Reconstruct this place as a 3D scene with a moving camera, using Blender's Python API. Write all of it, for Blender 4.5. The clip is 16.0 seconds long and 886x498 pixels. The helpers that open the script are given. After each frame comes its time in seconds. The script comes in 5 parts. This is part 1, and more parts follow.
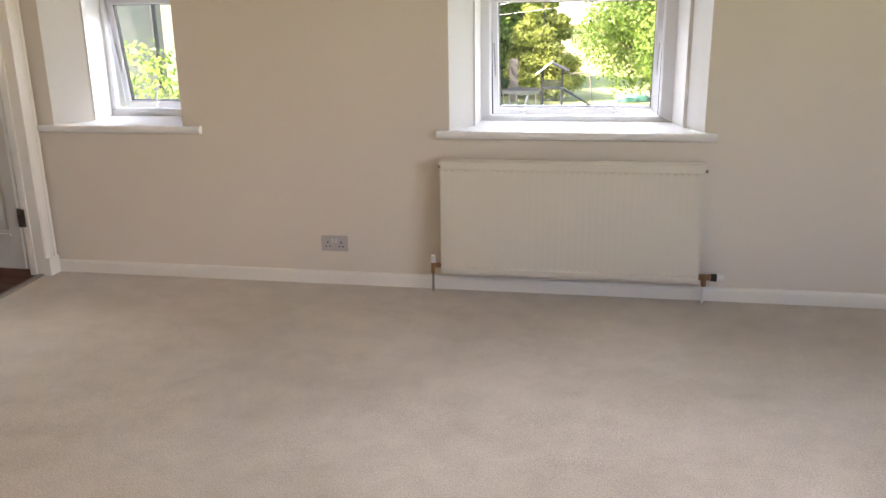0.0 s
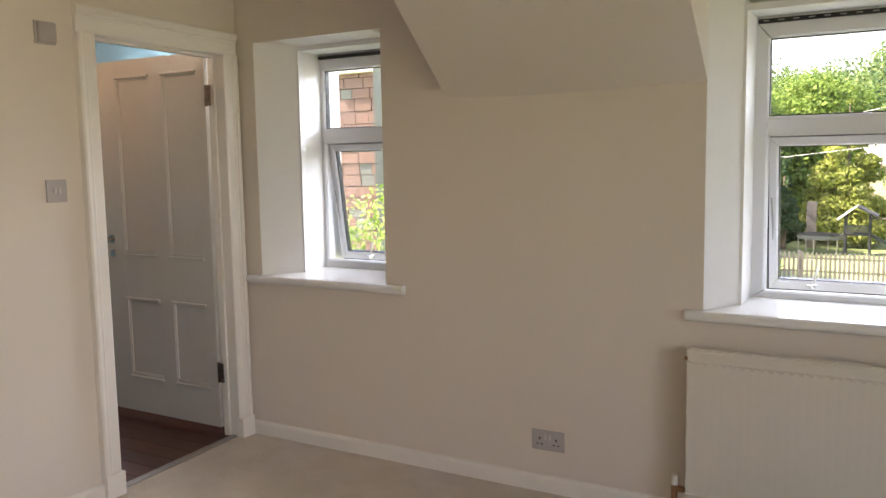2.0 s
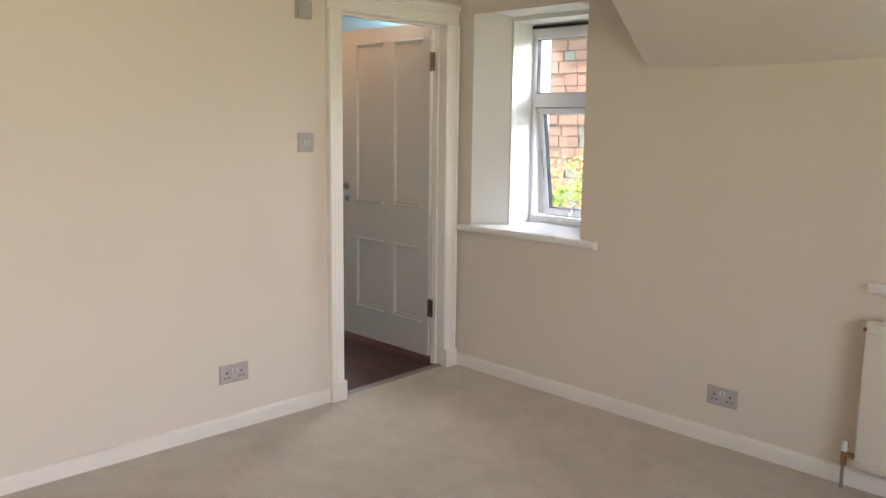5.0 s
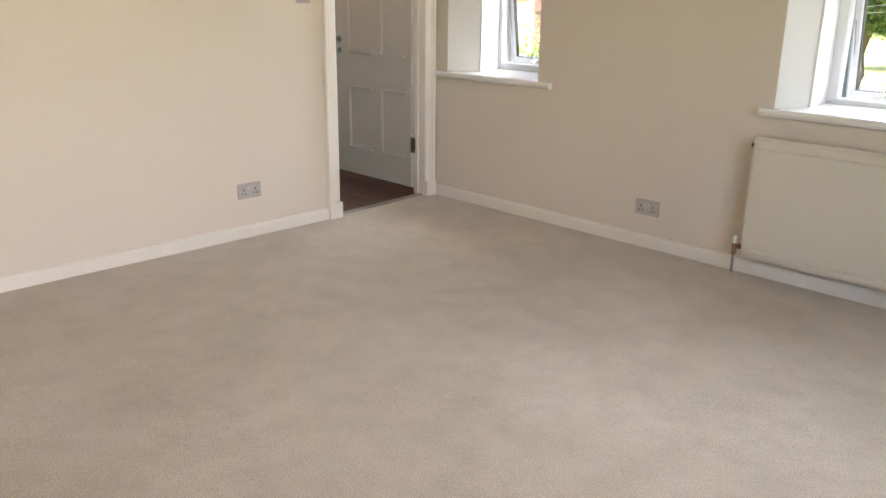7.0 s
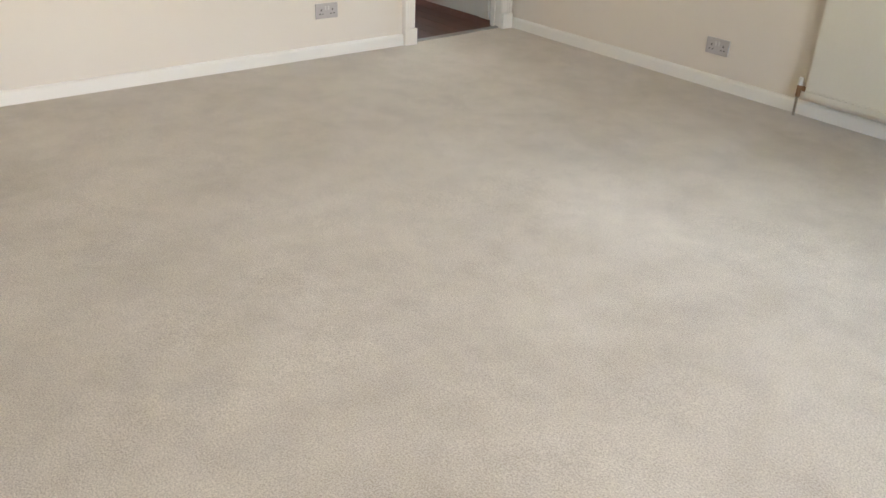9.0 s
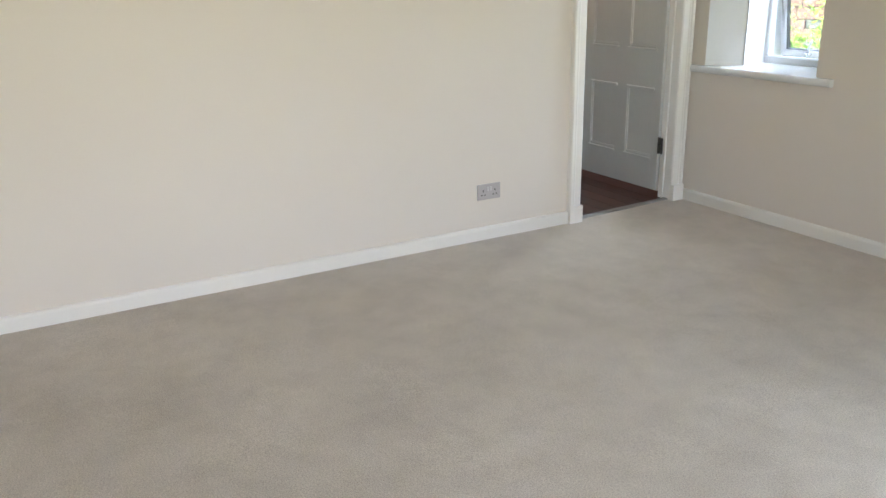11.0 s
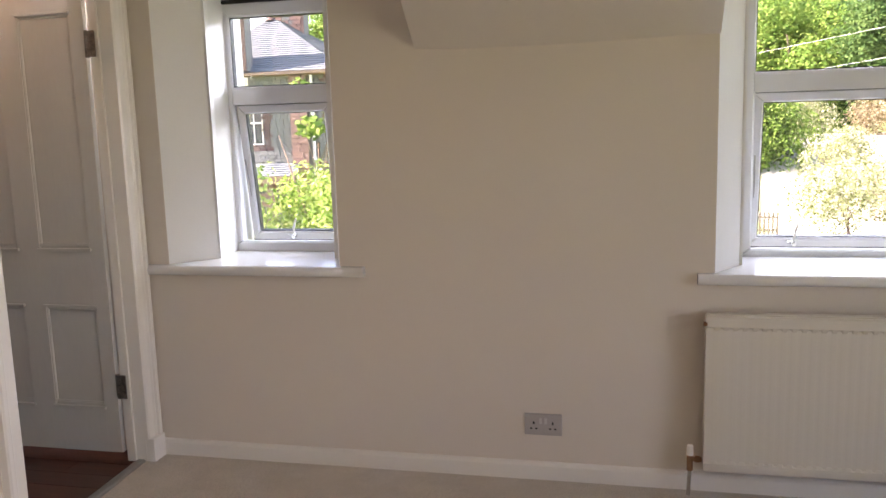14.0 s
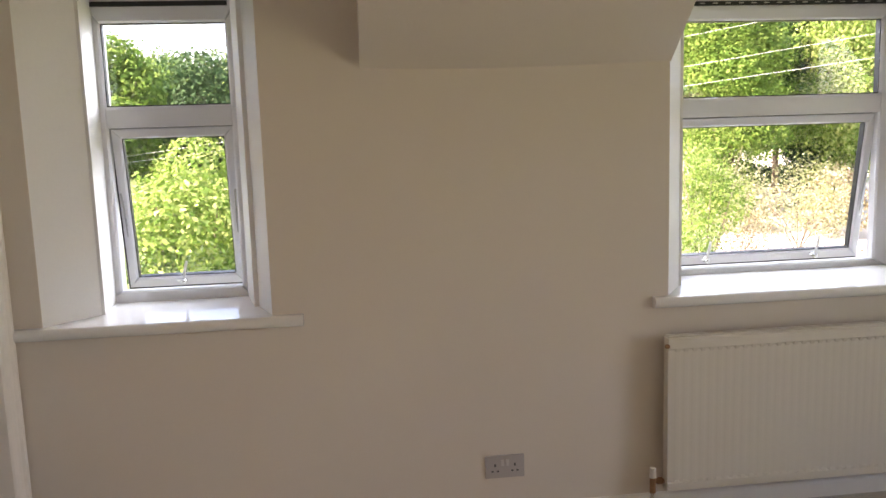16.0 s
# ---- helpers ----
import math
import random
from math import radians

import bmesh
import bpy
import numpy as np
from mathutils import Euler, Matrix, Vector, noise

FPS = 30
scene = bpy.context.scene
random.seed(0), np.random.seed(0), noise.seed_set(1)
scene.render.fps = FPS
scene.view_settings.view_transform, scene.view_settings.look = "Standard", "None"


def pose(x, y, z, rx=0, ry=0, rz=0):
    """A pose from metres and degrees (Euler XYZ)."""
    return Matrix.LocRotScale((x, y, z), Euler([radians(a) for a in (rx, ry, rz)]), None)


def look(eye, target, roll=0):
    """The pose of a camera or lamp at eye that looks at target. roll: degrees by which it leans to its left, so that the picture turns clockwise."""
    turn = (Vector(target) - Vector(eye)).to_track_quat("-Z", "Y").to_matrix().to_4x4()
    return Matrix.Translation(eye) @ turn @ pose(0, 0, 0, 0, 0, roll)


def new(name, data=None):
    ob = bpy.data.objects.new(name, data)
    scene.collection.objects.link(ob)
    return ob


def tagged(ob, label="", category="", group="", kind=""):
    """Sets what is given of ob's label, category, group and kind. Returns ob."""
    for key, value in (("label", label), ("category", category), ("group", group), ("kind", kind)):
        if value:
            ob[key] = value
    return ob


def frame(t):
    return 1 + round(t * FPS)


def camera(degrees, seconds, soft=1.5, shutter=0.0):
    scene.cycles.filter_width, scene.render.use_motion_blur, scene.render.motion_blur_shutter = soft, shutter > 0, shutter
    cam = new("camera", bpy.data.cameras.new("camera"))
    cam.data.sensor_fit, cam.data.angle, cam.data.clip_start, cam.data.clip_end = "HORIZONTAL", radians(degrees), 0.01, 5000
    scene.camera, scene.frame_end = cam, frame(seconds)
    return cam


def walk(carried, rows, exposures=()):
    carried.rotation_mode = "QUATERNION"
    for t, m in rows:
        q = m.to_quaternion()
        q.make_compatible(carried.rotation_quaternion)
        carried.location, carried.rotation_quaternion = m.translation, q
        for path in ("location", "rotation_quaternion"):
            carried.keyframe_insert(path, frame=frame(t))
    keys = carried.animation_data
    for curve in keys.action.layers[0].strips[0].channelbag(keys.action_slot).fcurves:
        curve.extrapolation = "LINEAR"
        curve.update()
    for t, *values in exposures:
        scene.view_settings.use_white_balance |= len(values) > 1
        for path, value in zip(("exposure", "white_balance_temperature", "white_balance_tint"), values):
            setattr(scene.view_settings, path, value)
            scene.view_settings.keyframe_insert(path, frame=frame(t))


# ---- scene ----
cam = camera(57.1, 16.0)
PATH = [
    (0, (0.386, 0.177, 1.425), (0.026, 2.065, 0.873), -0.9),
    (0.5, (0.283, 0.498, 1.407), (-0.096, 2.426, 1.031), -1.0),
    (1, (0.279, 0.808, 1.409), (-0.285, 2.707, 1.138), -1.8),
    (1.5, (0.312, 1.075, 1.439), (-0.456, 2.91, 1.227), -0.3),
    (2, (0.34, 1.111, 1.451), (-0.661, 2.829, 1.234), -1.0),
    (2.5, (0.286, 1.119, 1.444), (-0.873, 2.734, 1.219), -1.8),
    (3, (0.277, 1.065, 1.447), (-1.065, 2.534, 1.243), -2.2),
    (3.2, (0.259, 1.014, 1.445), (-1.138, 2.431, 1.245), -2.0),
    (5.3, (0.73, 0.822, 1.469), (-0.655, 2.225, 1.132), 1.4),
    (5.5, (0.78, 0.781, 1.458), (-0.555, 2.227, 1.099), 0.9),
    (6, (1.006, 0.655, 1.378), (-0.297, 2.106, 0.936), 0.4),
    (6.5, (1.148, 0.422, 1.419), (-0.176, 1.814, 0.863), 0.8),
    (7, (1.351, 0.337, 1.388), (-0.002, 1.68, 0.782), 0.7),
    (7.5, (1.545, 0.326, 1.334), (0.204, 1.647, 0.658), 0.5),
    (8, (1.663, 0.328, 1.338), (0.334, 1.578, 0.518), 0.8),
    (8.2, (1.687, 0.285, 1.313), (0.356, 1.505, 0.451), 0.9),
    (10.3, (1.491, 0.289, 1.392), (-0.104, 1.147, 0.543), 0.3),
    (10.5, (1.328, 0.322, 1.415), (-0.305, 1.173, 0.636), -0.4),
    (11, (1.036, 0.382, 1.417), (-0.619, 1.308, 0.782), -1.1),
    (11.5, (0.672, 0.518, 1.394), (-0.858, 1.689, 0.859), -0.5),
    (12, (0.426, 0.702, 1.403), (-0.849, 2.181, 0.97), 0.1),
    (12.5, (0.123, 0.856, 1.4), (-0.942, 2.511, 1.043), -0.4),
    (13, (-0.158, 1.018, 1.416), (-1.068, 2.769, 1.095), -1.1),
    (13.5, (-0.441, 1.095, 1.427), (-1.09, 2.96, 1.109), -1.7),
    (14, (-0.668, 1.162, 1.432), (-1.115, 3.088, 1.131), -1.7),
    (14.5, (-0.887, 1.278, 1.459), (-1.202, 3.233, 1.179), -1.4),
    (15, (-1.127, 1.321, 1.455), (-1.25, 3.3, 1.191), -1.3),
    (15.5, (-1.382, 1.329, 1.497), (-1.319, 3.308, 1.212), -1.5),
    (16, (-1.561, 1.389, 1.495), (-1.326, 3.355, 1.212), -1.8),
]
walk(cam, [(t, look(eye, target, roll)) for t, eye, target, roll in PATH],
     [(0.0, 3.2, 7300, 26), (1.0, 2.68, 7500, 26), (1.5, 2.6, 7500, 27), (3.0, 3.1, 7100, 21), (5.5, 3.1, 7150, 23), (8.0, 3.4, 7500, 19), (10.5, 3.5, 6100, 11), (11.0, 3.28, 6350, 14), (12.5, 3.1, 7000, 24), (14.0, 2.8, 7200, 29), (16.0, 2.65, 7450, 26)])

# ---- light ----
world = bpy.data.worlds.new("world")
scene.world = world
world.use_nodes = True
wn = world.node_tree.nodes
sky = wn.new("ShaderNodeTexSky")
sky.sky_type = "NISHITA"
sky.sun_disc = False
SUN_DIR = Vector((-0.72, -0.12, 0.72)).normalized()
sky.sun_elevation = math.asin(SUN_DIR.z)
sky.sun_rotation = math.atan2(SUN_DIR.x, SUN_DIR.y)
sky.air_density, sky.dust_density, sky.ozone_density = 1.0, 1.5, 1.0
wn["Background"].inputs["Strength"].default_value = 0.15
world.node_tree.links.new(sky.outputs[0], wn["Background"].inputs["Color"])
sun = new("sun", bpy.data.lights.new("sun", "SUN"))
sun.data.energy, sun.data.angle, sun.data.color = 4.8, radians(0.6), (1.0, 0.95, 0.87)
sun.matrix_world = look(SUN_DIR * 40, (0, 0, 0))


def area_lamp(name, eye, target, w, h, watts, colour):
    ob = new(name, bpy.data.lights.new(name, "AREA"))
    d = ob.data
    d.shape, d.size, d.size_y, d.energy, d.color = "RECTANGLE", w, h, watts, colour
    ob.matrix_world = look(eye, target)
    return ob


# added fill in an assumed east window, out of view, brightening the west wall
east = area_lamp("east_fill", (3.14, 1.3, 1.40), (-2.7, 0.95, 0.75), 2.4, 1.7, 2.75, (1.0, 0.92, 0.82))
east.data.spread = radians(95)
# added fill lamp at the hall's west end, where no window is built
area_lamp("hall_west_fill", (-6.15, 4.0, 1.5), (-2.0, 4.3, 1.3), 0.8, 1.2, 0.9, (0.85, 0.94, 1.0))
# added lamp under the hall ceiling, brightening the blue wall behind the hinge gap
area_lamp("hall_gap_fill", (-3.1, 4.30, 2.43), (-3.1, 4.62, 1.0), 0.5, 0.16, 4.5, (0.78, 0.93, 1.0))
# unseen lamps hung outside, adding bluish skylight to reveals, sills and carpet
area_lamp("window_fill_2", (0.3, 8.0, 3.15), (0.3, 2.0, 1.0), 3.2, 1.0, 32, (0.72, 0.86, 1.0))
area_lamp("window_fill_1", (-0.9, 6.5, 3.0), (-2.3, 4.3, 1.2), 4.0, 0.9, 16, (0.70, 0.89, 1.0))
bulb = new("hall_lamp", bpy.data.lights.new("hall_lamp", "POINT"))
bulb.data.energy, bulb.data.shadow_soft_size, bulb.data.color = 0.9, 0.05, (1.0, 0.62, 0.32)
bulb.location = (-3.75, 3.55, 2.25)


# ---- materials ----
def mat(name):
    m = bpy.data.materials.new(name)
    m.use_nodes = True
    return m, m.node_tree.nodes, m.node_tree.links, m.node_tree.nodes["Principled BSDF"]


def ramp(nodes, stops):
    r = nodes.new("ShaderNodeValToRGB")
    e = r.color_ramp.elements
    while len(e) < len(stops):
        e.new(0.5)
    for el, (p, c) in zip(e, stops):
        el.position, el.color = p, (*c, 1)
    return r


def noisy(name, c1, c2, scale=2.0, fine=60.0, rough=0.6, bump=0.1, bdist=0.002, metal=0.0, mix_fine=0.4, spec=0.5, stretch=(1, 1, 1), rand=0.0):
    """A surface with a broad and a fine variation of colour and a fine relief."""
    m, n, l, b = mat(name)
    tc = n.new("ShaderNodeTexCoord")
    mp = n.new("ShaderNodeMapping")
    mp.inputs["Scale"].default_value = stretch
    l.new(tc.outputs["Object"], mp.inputs["Vector"])
    big, small = n.new("ShaderNodeTexNoise"), n.new("ShaderNodeTexNoise")
    big.inputs["Scale"].default_value, small.inputs["Scale"].default_value = scale, fine
    big.inputs["Detail"].default_value = small.inputs["Detail"].default_value = 4
    mix = n.new("ShaderNodeMix")
    mix.inputs[0].default_value = mix_fine
    for t in (big, small):
        l.new(mp.outputs[0], t.inputs["Vector"])
    l.new(big.outputs["Fac"], mix.inputs[2])
    l.new(small.outputs["Fac"], mix.inputs[3])
    src = mix.outputs[0]
    if rand:
        oi = n.new("ShaderNodeObjectInfo")
        ma = n.new("ShaderNodeMath")
        ma.operation = "MULTIPLY_ADD"
        ma.inputs[1].default_value, ma.inputs[2].default_value = rand, -rand / 2
        l.new(oi.outputs["Random"], ma.inputs[0])
        add = n.new("ShaderNodeMath")
        l.new(ma.outputs[0], add.inputs[0])
        l.new(src, add.inputs[1])
        src = add.outputs[0]
    r = ramp(n, [(0.3, c1), (0.7, c2)])
    l.new(src, r.inputs[0])
    l.new(r.outputs[0], b.inputs["Base Color"])
    b.inputs["Roughness"].default_value, b.inputs["Metallic"].default_value = rough, metal
    b.inputs["Specular IOR Level"].default_value = spec
    if bump:
        bp = n.new("ShaderNodeBump")
        bp.inputs["Strength"].default_value, bp.inputs["Distance"].default_value = bump, bdist
        l.new(small.outputs["Fac"], bp.inputs["Height"])
        l.new(bp.outputs[0], b.inputs["Normal"])
    return m


WALL = noisy("wall_paint", (0.735, 0.655, 0.575), (0.765, 0.69, 0.61), 1.1, 180, 0.72, 0.12, 0.0012, spec=0.3)
CEIL = noisy("ceiling_paint", (0.73, 0.665, 0.60), (0.76, 0.695, 0.63), 0.8, 120, 0.8, 0.15, 0.0015, spec=0.3)
GLOSS = noisy("white_gloss", (0.83, 0.79, 0.73), (0.86, 0.82, 0.76), 3, 90, 0.28, 0.05, 0.0008)
REVEAL = noisy("white_satin", (0.80, 0.79, 0.77), (0.84, 0.83, 0.81), 2, 120, 0.5, 0.08, 0.001)
SILLP = noisy("sill_gloss", (0.80, 0.79, 0.77), (0.83, 0.82, 0.80), 2, 60, 0.12, 0.03, 0.0006, spec=0.6)
UPVC = noisy("white_upvc", (0.76, 0.76, 0.78), (0.80, 0.80, 0.82), 4, 200, 0.3, 0.02, 0.0004)
# white door darker than the trim gloss: the open leaf's shade is in its colour
DOORP = noisy("shaded_door_paint", (0.56, 0.54, 0.50), (0.61, 0.59, 0.55), 2.5, 70, 0.38, 0.08, 0.001, stretch=(1, 1, 0.25))
RADP = noisy("radiator_enamel", (0.70, 0.65, 0.56), (0.73, 0.68, 0.59), 2, 90, 0.3, 0.03, 0.0006)
PLASTIC = noisy("switch_plastic", (0.44, 0.40, 0.39), (0.49, 0.45, 0.44), 20, 200, 0.35, 0.0)
ROCKER = noisy("rocker_plastic", (0.58, 0.55, 0.54), (0.62, 0.59, 0.58), 20, 200, 0.35, 0.0)
WHITEP = noisy("white_plastic", (0.78, 0.77, 0.75), (0.82, 0.81, 0.79), 20, 200, 0.35, 0.0)
BLACK = noisy("black_rubber", (0.012, 0.012, 0.013), (0.02, 0.02, 0.022), 20, 100, 0.5, 0.0)
CHROME = noisy("polished_metal", (0.55, 0.54, 0.52), (0.66, 0.65, 0.63), 30, 120, 0.22, 0.02, 0.0003, metal=1.0)
BRASS = noisy("dull_brass", (0.30, 0.17, 0.10), (0.42, 0.25, 0.15), 40, 160, 0.38, 0.05, 0.0004, metal=1.0)
STEEL = noisy("brushed_steel", (0.40, 0.39, 0.38), (0.50, 0.49, 0.48), 30, 160, 0.4, 0.05, 0.0003, metal=1.0)
HINGE = noisy("aged_steel", (0.09, 0.075, 0.06), (0.36, 0.32, 0.28), 40, 160, 0.42, 0.1, 0.0006, metal=1.0)
HALLBLUE = noisy("pale_blue_paint", (0.30, 0.56, 0.70), (0.34, 0.60, 0.74), 1.5, 120, 0.7, 0.1, 0.001)
HALLDARK = noisy("dark_panel_paint", (0.05, 0.06, 0.065), (0.07, 0.08, 0.085), 3, 60, 0.5, 0.1, 0.001)


def carpet_material():
    m, n, l, b = mat("carpet_pile")
    tc = n.new("ShaderNodeTexCoord")

    def tex(kind, scale, detail=3, rough=0.5):
        t = n.new(kind)
        t.inputs["Scale"].default_value = scale
        if kind == "ShaderNodeTexNoise":
            t.inputs["Detail"].default_value, t.inputs["Roughness"].default_value = detail, rough
            t.inputs["Distortion"].default_value = 0.15
        l.new(tc.outputs["Object"], t.inputs["Vector"])
        return t
    patch, mid, fine = tex("ShaderNodeTexNoise", 1.5, 6, 0.60), tex("ShaderNodeTexNoise", 6.5, 5, 0.66), tex("ShaderNodeTexNoise", 210, 3, 0.6)
    rp = ramp(n, [(0.34, (0.585, 0.513, 0.43)), (0.48, (0.66, 0.583, 0.495)), (0.66, (0.72, 0.64, 0.55))])
    l.new(patch.outputs["Fac"], rp.inputs[0])
    rm = ramp(n, [(0.34, (0.90, 0.895, 0.89)), (0.58, (1.0, 1.0, 1.0))])
    l.new(mid.outputs["Fac"], rm.inputs[0])
    rf = ramp(n, [(0.34, (0.64, 0.62, 0.60)), (0.64, (1.0, 1.0, 1.0))])
    l.new(fine.outputs["Fac"], rf.inputs[0])
    m1, m2 = n.new("ShaderNodeMix"), n.new("ShaderNodeMix")
    for mm in (m1, m2):
        mm.data_type, mm.blend_type = "RGBA", "MULTIPLY"
        mm.inputs[0].default_value = 1
    l.new(rp.outputs[0], m1.inputs[6])
    l.new(rm.outputs[0], m1.inputs[7])
    l.new(m1.outputs[2], m2.inputs[6])
    l.new(rf.outputs[0], m2.inputs[7])
    l.new(m2.outputs[2], b.inputs["Base Color"])
    b.inputs["Roughness"].default_value = 0.95
    b.inputs["Specular IOR Level"].default_value = 0.1
    b.inputs["Sheen Weight"].default_value = 0.35
    b.inputs["Sheen Roughness"].default_value = 0.5
    b1, b2 = n.new("ShaderNodeBump"), n.new("ShaderNodeBump")
    b1.inputs["Strength"].default_value, b1.inputs["Distance"].default_value = 0.6, 0.004
    b2.inputs["Strength"].default_value, b2.inputs["Distance"].default_value = 0.5, 0.012
    l.new(fine.outputs["Fac"], b1.inputs["Height"])
    l.new(mid.outputs["Fac"], b2.inputs["Height"])
    l.new(b2.outputs[0], b1.inputs["Normal"])
    l.new(b1.outputs[0], b.inputs["Normal"])
    return m


CARPET = carpet_material()


def wood_material(name, c1, c2, rough=0.35, stretch=(1, 12, 12), rand=0.3):
    return noisy(name, c1, c2, 2.0, 12, rough, 0.15, 0.0008, stretch=stretch, mix_fine=0.5, rand=rand)


FLOORWOOD = wood_material("dark_wood_floor", (0.055, 0.018, 0.010), (0.12, 0.040, 0.022))
LAWN = noisy("lawn", (0.14, 0.19, 0.05), (0.22, 0.27, 0.09), 0.25, 8, 0.9, 0.4, 0.03)
GRAVEL = noisy("pale_gravel", (0.36, 0.34, 0.28), (0.56, 0.53, 0.46), 0.5, 25, 0.9, 0.4, 0.02)
SLATE = noisy("roof_slate", (0.030, 0.040, 0.048), (0.115, 0.135, 0.150), 3, 20, 0.9, 0.2, 0.004, rand=0.5)
STONEG = noisy("grey_stone", (0.06, 0.065, 0.063), (0.16, 0.165, 0.15), 2, 14, 0.85, 0.5, 0.01, rand=0.6)
STONER = noisy("red_sandstone", (0.09, 0.055, 0.045), (0.20, 0.12, 0.095), 2, 14, 0.85, 0.4, 0.01, rand=0.5)
HARL = noisy("grey_harling", (0.05, 0.065, 0.058), (0.115, 0.13, 0.118), 0.9, 9, 0.95, 0.6, 0.01)
MORTAR = noisy("mortar", (0.15, 0.14, 0.125), (0.22, 0.21, 0.19), 3, 40, 0.95, 0.4, 0.005)
CREAM = noisy("cream_render", (0.62, 0.52, 0.34), (0.70, 0.60, 0.42), 1, 30, 0.9, 0.3, 0.004)
REDP = noisy("red_gloss_paint", (0.50, 0.02, 0.02), (0.58, 0.03, 0.03), 4, 60, 0.4, 0.05, 0.001)
BARK = noisy("bark", (0.09, 0.065, 0.045), (0.19, 0.14, 0.10), 3, 25, 0.95, 0.8, 0.02, stretch=(1, 1, 0.3))
TIMBER = noisy("weathered_timber", (0.10, 0.088, 0.07), (0.18, 0.16, 0.13), 3, 30, 0.85, 0.3, 0.004, stretch=(1, 1, 0.2), rand=0.3)
PLAYDARK = noisy("dark_play_timber", (0.015, 0.018, 0.02), (0.035, 0.04, 0.045), 3, 30, 0.7, 0.2, 0.003)
PALEROOF = noisy("pale_play_roof", (0.62, 0.62, 0.60), (0.74, 0.74, 0.72), 3, 30, 0.6, 0.2, 0.003)
TEALCOVER = noisy("teal_cover", (0.10, 0.42, 0.38), (0.16, 0.52, 0.48), 3, 30, 0.6, 0.2, 0.003)


def leaf_material(name, c1, c2, c3):
    m, n, l, b = mat(name)
    g = n.new("ShaderNodeNewGeometry")
    tc = n.new("ShaderNodeTexCoord")
    no = n.new("ShaderNodeTexNoise")
    no.inputs["Scale"].default_value = 0.45
    l.new(tc.outputs["Object"], no.inputs["Vector"])
    mx = n.new("ShaderNodeMix")
    mx.inputs[0].default_value = 0.5
    l.new(g.outputs["Random Per Island"], mx.inputs[2])
    l.new(no.outputs["Fac"], mx.inputs[3])
    r = ramp(n, [(0.2, c1), (0.5, c2), (0.8, c3)])
    l.new(mx.outputs[0], r.inputs[0])
    l.new(r.outputs[0], b.inputs["Base Color"])
    b.inputs["Roughness"].default_value = 0.65
    b.inputs["Specular IOR Level"].default_value = 0.1
    tr = n.new("ShaderNodeBsdfTranslucent")
    l.new(r.outputs[0], tr.inputs["Color"])
    ms = n.new("ShaderNodeMixShader")
    ms.inputs[0].default_value = 0.35
    l.new(b.outputs[0], ms.inputs[1])
    l.new(tr.outputs[0], ms.inputs[2])
    l.new(ms.outputs[0], n["Material Output"].inputs["Surface"])
    return m


LEAF_MID = leaf_material("leaf_mid_green", (0.035, 0.08, 0.015), (0.13, 0.22, 0.04), (0.24, 0.33, 0.08))
LEAF_DARK = leaf_material("leaf_dark_green", (0.018, 0.045, 0.018), (0.035, 0.08, 0.03), (0.07, 0.13, 0.045))
LEAF_LIME = leaf_material("leaf_lime", (0.05, 0.12, 0.02), (0.13, 0.23, 0.04), (0.28, 0.36, 0.09))
LEAF_GOLD = leaf_material("leaf_gold", (0.09, 0.13, 0.025), (0.21, 0.26, 0.05), (0.42, 0.44, 0.13))
LEAF_SPRING = leaf_material("leaf_spring", (0.06, 0.13, 0.02), (0.20, 0.31, 0.06), (0.48, 0.52, 0.20))
LEAF_DEEP = leaf_material("leaf_deep_green", (0.022, 0.06, 0.020), (0.055, 0.12, 0.035), (0.14, 0.22, 0.06))
LEAF_PALE = leaf_material("leaf_pale", (0.12, 0.15, 0.05), (0.30, 0.33, 0.16), (0.62, 0.60, 0.46))
LEAF_RUST = leaf_material("leaf_rust", (0.10, 0.07, 0.04), (0.27, 0.22, 0.12), (0.52, 0.48, 0.34))
LEAF_FAR = leaf_material("leaf_far_wood", (0.015, 0.045, 0.02), (0.08, 0.15, 0.05), (0.26, 0.33, 0.11))


def glass_material():
    m, n, l, b = mat("window_glass")
    b.inputs["Base Color"].default_value = (1, 1, 1, 1)
    b.inputs["Roughness"].default_value = 0.0
    b.inputs["IOR"].default_value = 1.45
    b.inputs["Transmission Weight"].default_value = 1.0
    return m


GLASS = glass_material()
DARKGLASS = noisy("dark_window_glass", (0.03, 0.035, 0.04), (0.06, 0.07, 0.08), 0.7, 3, 0.08, 0.0)


# ---- building helpers ----
def link(bm, name, material, parent=None, label="", smooth=False):
    me = bpy.data.meshes.new(name)
    bm.to_mesh(me)
    bm.free()
    me.materials.append(material)
    if smooth:
        for p in me.polygons:
            p.use_smooth = True
    ob = new(name, me)
    if parent:
        ob.parent = parent
    return tagged(ob, label) if label else ob


def part(name, bm, material, parent, label="", smooth=False):
    return link(bm, name, material, parent, label, smooth)


def empty(name, at=(0, 0, 0)):
    ob = new(name)
    ob.location = at
    return ob


